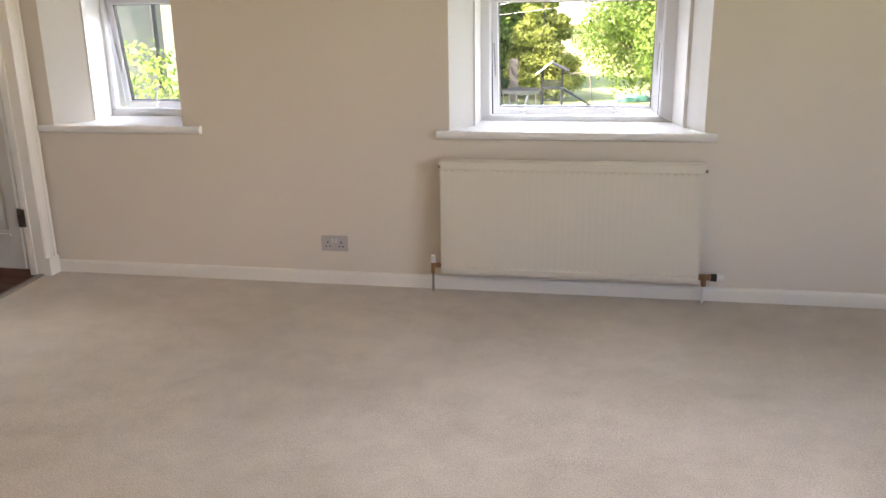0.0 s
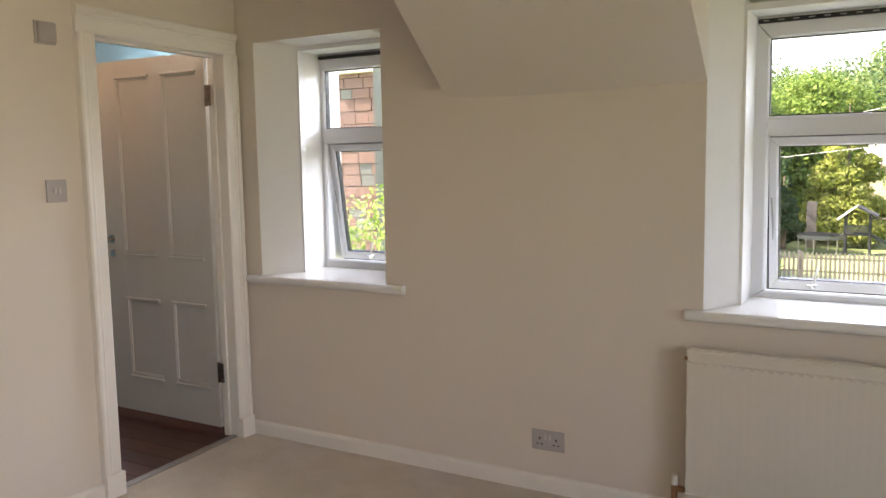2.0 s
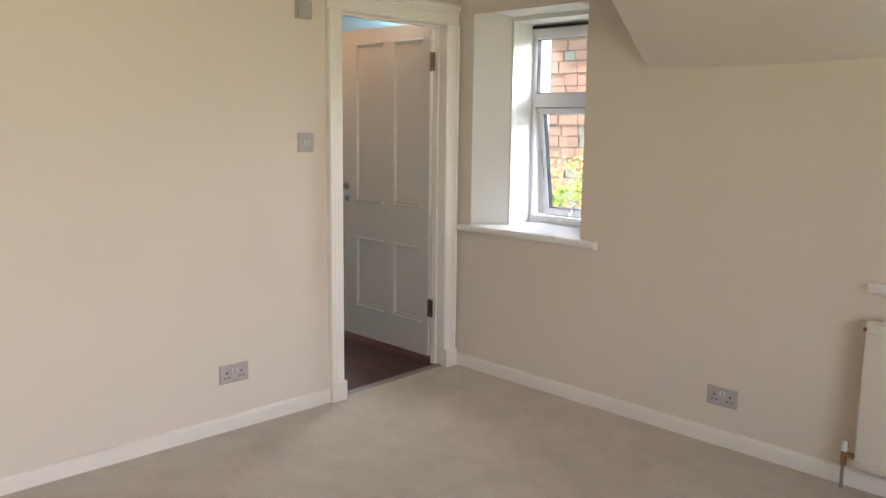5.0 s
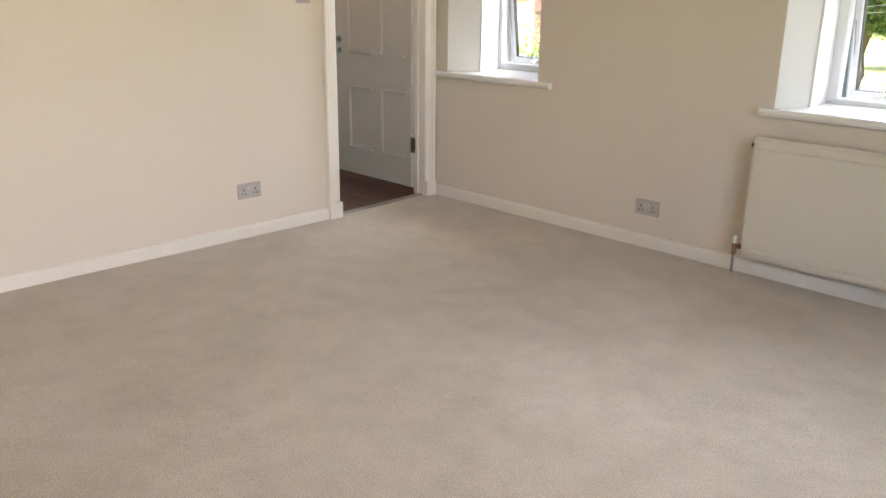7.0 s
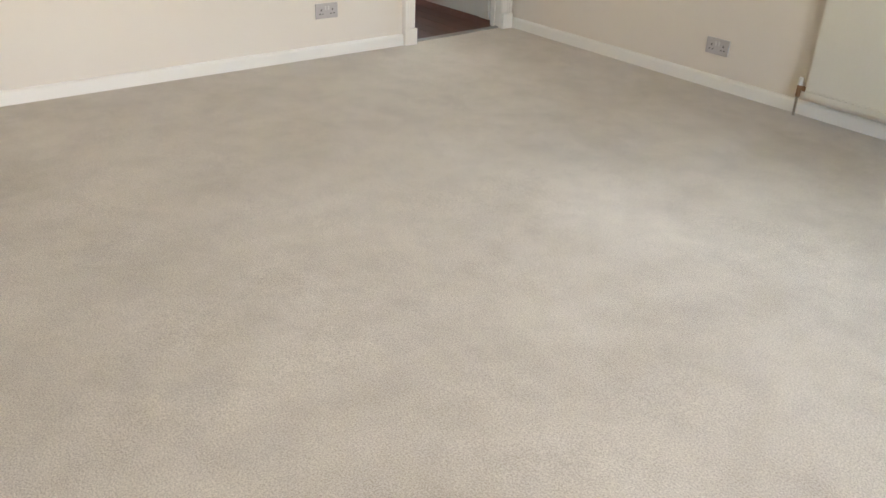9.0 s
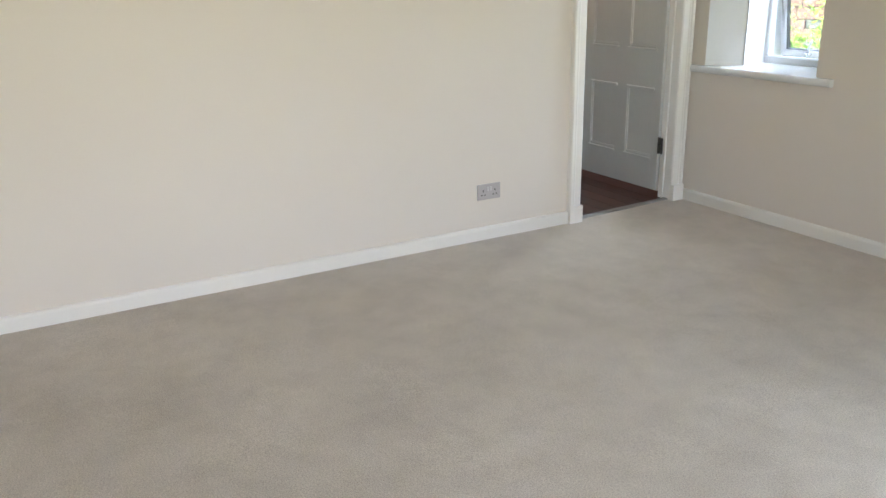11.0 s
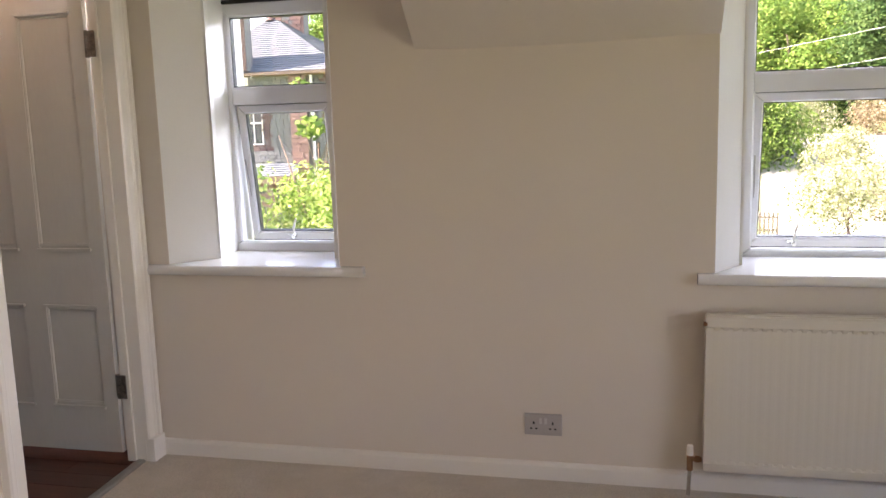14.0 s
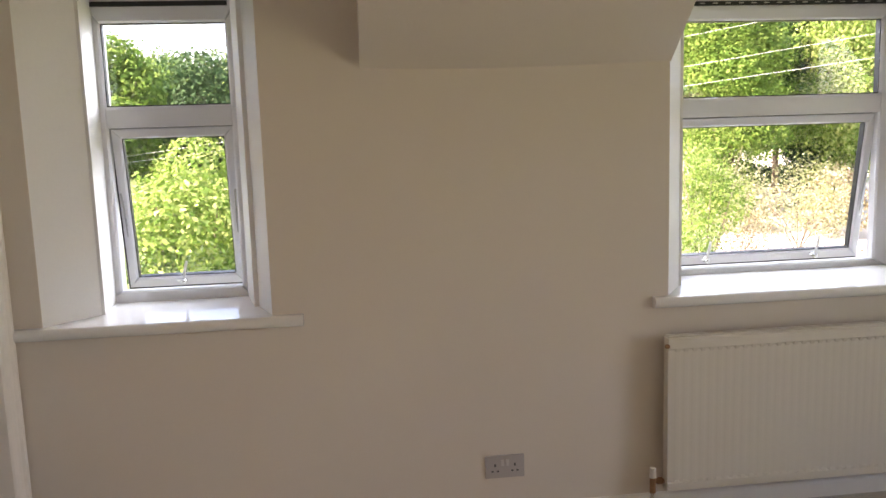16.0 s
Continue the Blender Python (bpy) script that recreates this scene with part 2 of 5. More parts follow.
def add_box(bm, x0, x1, y0, y1, z0, z1, bevel=0.0, m=None):
    res = bmesh.ops.create_cube(bm, size=1)
    vs = res["verts"]
    for v in vs:
        v.co = Vector(((x0 + x1) / 2 + v.co.x * (x1 - x0), (y0 + y1) / 2 + v.co.y * (y1 - y0), (z0 + z1) / 2 + v.co.z * (z1 - z0)))
    if bevel:
        es = {e for v in vs for e in v.link_edges}
        out = bmesh.ops.bevel(bm, geom=list(es), offset=bevel, segments=2, affect="EDGES", profile=0.6)
        vs = list({v for f in out["faces"] for v in f.verts} | {v for v in vs if v.is_valid})
    if m is not None:
        bmesh.ops.transform(bm, matrix=m, verts=vs)
    return vs


def boxes(*specs, bevel=0.0):
    bm = bmesh.new()
    for s in specs:
        add_box(bm, *s, bevel=bevel)
    return bm


def add_cyl(bm, p0, p1, r0, r1=None, seg=16, cap=True):
    r1 = r0 if r1 is None else r1
    p0, p1 = Vector(p0), Vector(p1)
    d = p1 - p0
    q = d.to_track_quat("Z", "Y").to_matrix().to_4x4()
    res = bmesh.ops.create_cone(bm, cap_ends=cap, segments=seg, radius1=r0, radius2=r1, depth=d.length)
    bmesh.ops.transform(bm, matrix=Matrix.Translation((p0 + p1) / 2) @ q, verts=res["verts"])
    return res["verts"]


def add_tube(bm, pts, r, seg=8):
    """A bent bar through the points."""
    rings = []
    pts = [Vector(p) for p in pts]
    for i, p in enumerate(pts):
        d = (pts[min(i + 1, len(pts) - 1)] - pts[max(i - 1, 0)]).normalized()
        q = d.to_track_quat("Z", "Y")
        rr = r[i] if isinstance(r, (list, tuple)) else r
        rings.append([bm.verts.new(p + q @ Vector((rr * math.cos(a), rr * math.sin(a), 0))) for a in (2 * math.pi * k / seg for k in range(seg))])
    for a, b in zip(rings, rings[1:]):
        for k in range(seg):
            bm.faces.new((a[k], a[(k + 1) % seg], b[(k + 1) % seg], b[k]))
    bm.faces.new(rings[0][::-1])
    bm.faces.new(rings[-1])


def sweep(profile, p0, p1, side, up):
    """A straight moulding: profile points (a, b) laid along side and up, run from p0 to p1."""
    bm = bmesh.new()
    side, up, p0, p1 = Vector(side), Vector(up), Vector(p0), Vector(p1)
    ra = [bm.verts.new(p0 + side * a + up * b) for a, b in profile]
    rb = [bm.verts.new(p1 + side * a + up * b) for a, b in profile]
    k = len(profile)
    for i in range(k):
        bm.faces.new((ra[i], ra[(i + 1) % k], rb[(i + 1) % k], rb[i]))
    bm.faces.new(ra[::-1])
    bm.faces.new(rb)
    bmesh.ops.recalc_face_normals(bm, faces=bm.faces)
    return bm


def prism(poly, axis, a, b, bm=None):
    """A solid whose outline poly (pairs) is drawn across the axis x, y or z, from a to b."""
    bm = bm or bmesh.new()

    def place(u, v, w):
        return {"x": (w, u, v), "y": (u, w, v), "z": (u, v, w)}[axis]
    fa = [bm.verts.new(place(u, v, a)) for u, v in poly]
    fb = [bm.verts.new(place(u, v, b)) for u, v in poly]
    k = len(poly)
    fs = [bm.faces.new(fa), bm.faces.new(fb[::-1])]
    for i in range(k):
        fs.append(bm.faces.new((fa[i], fa[(i + 1) % k], fb[(i + 1) % k], fb[i])))
    bmesh.ops.recalc_face_normals(bm, faces=fs)
    return bm


# ---- the room's plan ----
XL, XR, YB, YW, ZC = -2.69, 3.1, -1.5, 4.30, 2.45
YO = 4.80
SL_L, SL_R, SL_Z = -1.486, -0.354, 1.727
SL_R2 = 0.905
SLOPE = 0.87
Y_TOP = YW - (ZC - SL_Z) / SLOPE
D0, D1, DH = 3.410, 4.195, 2.002
WALLT = 0.12


def run_back(x, y):
    """How far the door wall stands back: the old wall is not square past the doorway."""
    return -0.05 * max(0.0, min(1.0, (y - D0) / (D1 - D0))) if x < XL + 0.08 else 0.0


def skew(bm):
    for v in bm.verts:
        v.co.x += run_back(v.co.x, v.co.y)
    return bm


def setting(bm, name, material, label, smooth=False):
    return tagged(link(bm, name, material, None, "", smooth), label, kind="structure")


# window wall: plain parts round the two openings
W1 = dict(face=(-2.620, -1.836), inner=(-2.458, -1.897), lin=(-2.450, -1.912), back=(-2.482, -1.956), frame=(-2.515, -1.93), glass=(-2.434, -1.976), reb=(-2.432, -1.974), sash=(-2.396, -2.012), sillx=(-2.735, -1.726), locks=(-2.215,), sill=0.0, lift=0.0)
W2 = dict(face=(-0.357, 0.902), inner=(-0.252, 0.826), lin=(-0.243, 0.812), back=(-0.240, 0.772), frame=(-0.262, 0.80), glass=(-0.187, 0.706), reb=(-0.187, 0.706), sash=(-0.150, 0.669), sillx=(-0.420, 0.958), locks=(-0.01, 0.49), sill=-0.011, lift=-0.026)
ZS, ZH, YI = 0.85, 2.062, 4.45


def window_wall():
    bm = bmesh.new()
    xs = [XL - 0.4, W1["face"][0], W1["face"][1], W2["face"][0], W2["face"][1], XR + 0.3]
    for i in (0, 2, 4):
        add_box(bm, xs[i], xs[i + 1], YW, YO, 0, 2.9)
    for w in (W1, W2):
        add_box(bm, *w["face"], YW, YO, 0, ZS + w["sill"] - 0.03)
        add_box(bm, *w["face"], YW, YO, ZH, 2.9)
    setting(bm, "wall_north", WALL, "cream painted plaster wall with two deep window openings")
    for k, w in enumerate((W1, W2), 1):
        (f0, f1), (i0, i1) = w["face"], w["inner"]
        bm = bmesh.new()
        prism([(f0, YW + 0.001), (i0, YI), (i0, YO - 0.002), (f0, YO - 0.002)], "z", ZS + w["sill"] - 0.03, ZH, bm)
        prism([(f1, YW + 0.001), (i1, YI), (i1, YO - 0.002), (f1, YO - 0.002)], "z", ZS + w["sill"] - 0.03, ZH, bm)
        prism([(YW + 0.001, ZH), (YI, 2.045), (YO - 0.002, 2.045), (YO - 0.002, ZH)], "x", i0, i1, bm)
        setting(bm, "window_reveal_%d" % k, REVEAL, "white painted splayed window reveal")


window_wall()

# door wall with its opening
bm = bmesh.new()
add_box(bm, XL - WALLT, XL, YB - 0.2, D0 - 0.03, 0, 2.9)
add_box(bm, XL - 0.085, XL, D1 + 0.03, YW, 0, 2.9)
add_box(bm, XL - WALLT, XL, D0 - 0.03, D1 + 0.03, DH + 0.03, 2.9)
setting(skew(bm), "wall_west", WALL, "cream painted plaster wall with a doorway")
# the opening is assumed, never seen; it holds the added east lamp
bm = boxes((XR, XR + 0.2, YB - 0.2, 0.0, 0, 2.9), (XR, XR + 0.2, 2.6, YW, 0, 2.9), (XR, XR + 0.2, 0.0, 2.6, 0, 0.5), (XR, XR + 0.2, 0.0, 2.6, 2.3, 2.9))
setting(bm, "wall_east", WALL, "cream painted wall with an assumed window opening")
setting(boxes((XL, XR, YB - 0.2, YB, 0, 2.9)), "wall_south", WALL, "plain cream painted wall")


def slope_block(x0, x1, name, label):
    """The sloping ceiling between the dormers, sagging a little along its lower edge."""
    n = 16
    bm = bmesh.new()
    cols = []
    for i in range(n + 1):
        u = i / n
        x = x0 + (x1 - x0) * u
        sag = -0.011 * math.sin(math.pi * min(1, u * 1.1) ** 0.8)
        cols.append([bm.verts.new((x, y, z)) for y, z in ((YW, SL_Z + sag), (YW - 0.35, SL_Z + 0.35 * SLOPE), (Y_TOP, ZC), (YW, ZC))])
    for a, b in zip(cols, cols[1:]):
        for k in range(4):
            bm.faces.new((a[k], a[(k + 1) % 4], b[(k + 1) % 4], b[k]))
    bm.faces.new(cols[0][::-1])
    bm.faces.new(cols[-1])
    bmesh.ops.recalc_face_normals(bm, faces=bm.faces)
    setting(bm, name, CEIL, label)


slope_block(SL_L, SL_R, "ceiling_slope", "painted sloping ceiling between two dormer windows")
slope_block(SL_R2, XR, "ceiling_slope", "painted sloping ceiling beside a dormer window")
setting(boxes((XL - WALLT, XR + 0.2, YB - 0.2, YW + 0.3, ZC, ZC + 0.15)), "ceiling", CEIL, "flat painted ceiling")


def carpet():
    bm = bmesh.new()
    nx, ny = 60, 60
    x0, x1, y0, y1 = XL, XR, YB, YW
    grid = [[bm.verts.new((x0 + (x1 - x0) * i / nx + run_back(x0 + 1.0 * i, y0 + (y1 - y0) * j / ny) - 0.02 * (i == 0), y0 + (y1 - y0) * j / ny, 0.002 * noise.noise(Vector((i * 0.3, j * 0.3, 0))))) for i in range(nx + 1)] for j in range(ny + 1)]
    for j in range(ny):
        for i in range(nx):
            bm.faces.new((grid[j][i], grid[j][i + 1], grid[j + 1][i + 1], grid[j + 1][i]))
    ob = setting(bm, "floor", CARPET, "beige cut pile carpet with faint tread marks", smooth=True)
    return ob


carpet()
setting(boxes((XL - 0.015, XR + 0.2, YB - 0.2, YO, -0.25, -0.012)), "subfloor", TIMBER, "boards under the carpet")

# ---- skirting and door trim ----
SKP = [(0, 0), (0.018, 0), (0.018, 0.058), (0.014, 0.068), (0.006, 0.073), (0, 0.073)]


def run(name, profile, p0, p1, side, up=(0, 0, 1), material=GLOSS, label="white gloss painted skirting board"):
    bm = sweep(profile, p0, p1, side, up)
    return setting(skew(bm) if name.startswith("arch") else bm, name, material, label)


run("baseboard", SKP, (XL - 0.03, YW, 0), (XR, YW, 0), (0, -1, 0))
run("baseboard", SKP, (XL, YB, 0), (XL, D0 - 0.093, 0), (1, 0, 0))
run("baseboard", SKP, (XR, YB, 0), (XR, YW, 0), (-1, 0, 0))
run("baseboard", SKP, (XL, YB, 0), (XR, YB, 0), (0, 1, 0))

ARCH = [(0.0, 0.0), (0.0, 0.012), (0.008, 0.018), (0.050, 0.020), (0.058, 0.026), (0.064, 0.024), (0.070, 0.034), (0.088, 0.036), (0.095, 0.030), (0.095, 0.0)]
for name, a, side in (("architrave_left", D0, -1), ("architrave_right", D1, 1)):
    run(name, ARCH if side < 0 else [(u * 0.88, v) for u, v in ARCH], (XL, a, 0.10), (XL, a, DH), (0, side, 0), (1, 0, 0), GLOSS, "white gloss moulded door architrave")
ARCHH = [(a * 1.18, b) for a, b in ARCH]
run("architrave_head", ARCHH, (XL, D0 - 0.095, DH), (XL, D1 + 0.084, DH), (0, 0, 1), (1, 0, 0), GLOSS, "white gloss moulded door head architrave")
for y0, y1 in ((D0 - 0.095, D0), (D1, D1 + 0.088)):
    bm = bmesh.new()
    add_box(bm, XL, XL + 0.040, y0, y1, 0, 0.105, bevel=0.003)
    setting(skew(bm), "plinth_block", GLOSS, "white gloss plinth block at the foot of the architrave")
bm = boxes((XL - WALLT, XL, D0 - 0.03, D0, 0, DH), (XL - 0.085, XL, D1, D1 + 0.03, 0, DH), (XL - WALLT, XL, D0 - 0.03, D1 + 0.03, DH, DH + 0.03))
add_box(bm, XL - 0.09, XL - 0.05, D0, D0 + 0.012, 0.003, DH, 0.002)
add_box(bm, XL - 0.09, XL - 0.05, D1 - 0.012, D1, 0.003, DH, 0.002)
add_box(bm, XL - 0.09, XL - 0.05, D0 + 0.012, D1 - 0.012, DH - 0.012, DH, 0.002)
setting(skew(bm), "door_lining", GLOSS, "white gloss painted door lining")
bm = prism([(XL - 0.055, -0.008), (XL - 0.055, 0.004), (XL - 0.042, 0.010), (XL - 0.018, 0.010), (XL - 0.008, 0.004), (XL - 0.008, -0.008)], "y", D0 + 0.001, D1 - 0.001)
setting(skew(bm), "threshold_strip", STEEL, "worn metal threshold strip between carpet and boards")


# ---- windows ----
def frame_ring(bm, x0, x1, z0, z1, wl, wr, wb, wt, y0, y1, m=None, lip=0.0):
    """Four mitred bars with a small bevelled inner edge."""
    xi0, xi1, zi0, zi1 = x0 + wl, x1 - wr, z0 + wb, z1 - wt
    add = []
    for (a, b, c, d) in (((x0, z0), (x1, z0), (xi1, zi0), (xi0, zi0)), ((x1, z0), (x1, z1), (xi1, zi1), (xi1, zi0)), ((x1, z1), (x0, z1), (xi0, zi1), (xi1, zi1)), ((x0, z1), (x0, z0), (xi0, zi0), (xi0, zi1))):
        cx, cz = (a[0] + b[0]) / 2 - (c[0] + d[0]) / 2, (a[1] + b[1]) / 2 - (c[1] + d[1]) / 2
        n_ = math.hypot(cx, cz)
        e = Vector((cx / n_, cz / n_)) * lip

        def ch(p):
            return (p[0] + e[0], p[1] + e[1])
        if lip:
            f = [(a, y0), (b, y0), (ch(c), y0), (c, y0 + lip), (c, y1), (d, y1), (d, y0 + lip), (ch(d), y0)]
        front = [a, b, ch(c), ch(d)] if lip else [a, b, c, d]
        vs = {}

        def v(p, y):
            key = (round(p[0], 5), round(p[1], 5), round(y, 5))
            if key not in vs:
                vs[key] = bm.verts.new((p[0], y, p[1]))
            return vs[key]
        bm.faces.new([v(p, y0) for p in front])
        if lip:
            bm.faces.new([v(ch(d), y0), v(ch(c), y0), v(c, y0 + lip), v(d, y0 + lip)])
            bm.faces.new([v(d, y0 + lip), v(c, y0 + lip), v(c, y1), v(d, y1)])
            bm.faces.new([v(b, y0), v(b, y1), v(c, y1), v(c, y0 + lip), v(ch(c), y0)])
            bm.faces.new([v(a, y1), v(a, y0), v(ch(d), y0), v(d, y0 + lip), v(d, y1)])
        else:
            bm.faces.new([v(d, y0), v(c, y0), v(c, y1), v(d, y1)])
            bm.faces.new([v(b, y0), v(b, y1), v(c, y1), v(c, y0)])
            bm.faces.new([v(a, y1), v(a, y0), v(d, y0), v(d, y1)])
        bm.faces.new([v(a, y0), v(a, y1), v(b, y1), v(b, y0)])
        bm.faces.new([v(p, y1) for p in (d, c, b, a)])
        add += list(vs.values())
    bmesh.ops.recalc_face_normals(bm, faces=bm.faces)
    if m is not None:
        bmesh.ops.transform(bm, matrix=m, verts=add)
    return bm


YF = 4.632


def window(w, num):
    root = empty("window_%d" % num, ((w["frame"][0] + w["frame"][1]) / 2, YF, 0.86))
    drop, sz = Matrix.Translation((0, 0, w["lift"])), ZS + w["sill"]
    tagged(root, "white plastic window with a top light and an open top-hung lower sash", "window", kind="structure")
    inv = Matrix.Translation(root.location).inverted()

    def p(name, bm, material, parent=root, label="", smooth=False):
        bmesh.ops.transform(bm, matrix=inv if name == "window_sill" else inv @ drop, verts=bm.verts)
        return part(name, bm, material, parent, label, smooth)
    x0, x1 = w["frame"]
    g0, g1 = w["glass"]
    r0, r1 = w["reb"]
    # lining boards between the plaster reveal and the frame
    l0, l1 = w["lin"]
    i0, i1 = w["inner"]
    k0, k1 = w["back"]
    bm = boxes((i0 - 0.004, i1 + 0.004, YI - 0.004, YF + 0.004, 2.022, 2.048))
    prism([(i0 - 0.004, YI - 0.004), (l0, YI - 0.004), (k0, YF + 0.004), (k0 - 0.04, YF + 0.004)], "z", 0.862, 2.022, bm)
    prism([(i1 + 0.004, YI - 0.004), (l1, YI - 0.004), (k1, YF + 0.004), (k1 + 0.04, YF + 0.004)], "z", 0.862, 2.022, bm)
    p("window_lining", bm, REVEAL, label="white painted timber window lining")
    bm = bmesh.new()
    frame_ring(bm, x0, x1, 0.872, 2.030, g0 - x0, x1 - g1, 0.05, 0.094, YF, YF + 0.046, lip=0.008)
    p("window_frame", bm, UPVC, label="white plastic outer frame")
    bm = boxes((g0 - 0.002, g1 + 0.002, YF + 0.001, YF + 0.045, 1.549, 1.626))
    add_box(bm, g0 - 0.002, g1 + 0.002, YF - 0.004, YF + 0.004, 1.618, 1.628, 0.002)
    p("transom", bm, UPVC, label="white plastic transom bar")
    bm = boxes((k0 + 0.008, k1 - 0.008, YF - 0.012, YF + 0.03, 1.995, 2.012))
    p("trickle_vent", bm, BLACK, label="black slotted ventilation strip")
    bm = bmesh.new()
    n_ = int((l1 - l0) / 0.055)
    for k in range(n_):
        x = l0 + 0.03 + k * 0.055
        add_box(bm, x, x + 0.022, YF - 0.0135, YF - 0.0115, 2.002, 2.006)
    if num == 2:
        p("vent_slots", bm, STEEL)
    # upper pane with its dark gasket
    bm = bmesh.new()
    frame_ring(bm, g0 - 0.003, g1 + 0.003, 1.6275, 1.939, 0.006, 0.006, 0.006, 0.006, YF + 0.012, YF + 0.044)
    p("gasket", bm, BLACK)
    pane = p("pane", boxes((g0, g1, YF + 0.030, YF + 0.034, 1.629, 1.937)), GLASS, label="clear glass pane")
    pane.visible_shadow = False
    # open sash, hung at its top
    top = 1.548
    tilt = Matrix.Translation((0, YF + 0.047, top)) @ Matrix.Rotation(radians(8.5), 4, "X") @ Matrix.Translation((0, -YF - 0.047, -top))
    s0, s1 = w["sash"]
    bm = bmesh.new()
    frame_ring(bm, r0 + 0.002, r1 - 0.002, 0.913, top, s0 - r0 - 0.002, r1 - s1 - 0.002, 0.038, 0.036, YF + 0.020, YF + 0.048, tilt, lip=0.007)
    frame_ring(bm, r0 - 0.013, r1 + 0.013, 0.896, top + 0.004, 0.030, 0.030, 0.030, 0.030, YF + 0.049, YF + 0.080, tilt)
    sash = p("sash", bm, UPVC, label="open white plastic top-hung sash")
    bm = bmesh.new()
    frame_ring(bm, s0 - 0.003, s1 + 0.003, 0.948, 1.5145, 0.006, 0.006, 0.006, 0.006, YF + 0.03, YF + 0.062, tilt)
    p("gasket", bm, BLACK, sash)
    bm = bmesh.new()
    frame_ring(bm, r0 - 0.009, r1 + 0.009, 0.900, top + 0.001, 0.007, 0.007, 0.007, 0.004, YF + 0.044, YF + 0.049, tilt)
    p("seal", bm, BLACK, sash)
    bm = boxes((s0, s1, YF + 0.042, YF + 0.046, 0.951, 1.512))
    bmesh.ops.transform(bm, matrix=tilt, verts=bm.verts)
    pane = p("pane", bm, GLASS, sash, "clear glass pane")
    pane.visible_shadow = False
    for x in w["locks"]:
        bm = bmesh.new()
        add_cyl(bm, (x, YF + 0.015, 0.935), (x, YF - 0.012, 0.935), 0.011, 0.010, 14)
        add_cyl(bm, (x, YF - 0.012, 0.935), (x, YF - 0.018, 0.935), 0.006, 0.005, 10)
        add_box(bm, x - 0.026, x + 0.010, YF - 0.006, YF + 0.0, 0.938, 0.944, 0.002)
        bmesh.ops.transform(bm, matrix=tilt, verts=bm.verts)
        lock = p("lock", bm, CHROME, sash, "small chrome sash lock")
        bm = bmesh.new()
        add_tube(bm, [(x, YF, 0.945), (x + 0.004, YF - 0.004, 0.975), (x + 0.012, YF + 0.004, 1.005), (x + 0.016, YF + 0.008, 1.018)], [0.005, 0.006, 0.0055, 0.004], 8)
        bmesh.ops.transform(bm, matrix=tilt, verts=bm.verts)
        p("lock_lever", bm, WHITEP, lock, "white lever")
    for x, s in ((r0 + 0.012, 1), (r1 - 0.012, -1)):
        bm = bmesh.new()
        add_tube(bm, [(x, YF + 0.05, 1.30), (x + 0.004 * s, YF + 0.075, 1.18), (x + 0.004 * s, YF + 0.10, 1.06)], 0.004, 6)
        p("stay", bm, STEEL, sash, "steel friction stay")
    # sill board
    a, b = w["sillx"]
    mid, rad = sz - 0.004, 0.021
    nose = [(YW + 0.001, mid - rad)] + [(YW - 0.022 - 0.017 * math.cos(a), mid + rad * math.sin(a)) for a in (math.radians(-90 + 18 * k) for k in range(11))] + [(YW + 0.001, mid + rad)]
    f0, f1 = w["face"]
    bm = prism(nose, "x", a, b)
    prism([(YW + 0.001, sz - 0.028), (YW + 0.001, sz + 0.017), (YF + 0.012, sz + 0.028), (YF + 0.012, sz - 0.028)], "x", f0 + 0.002, f1 - 0.002, bm)
    p("window_sill", bm, SILLP, label="white gloss painted sill board with rounded nosing")
    return root


window(W1, 1)
window(W2, 2)


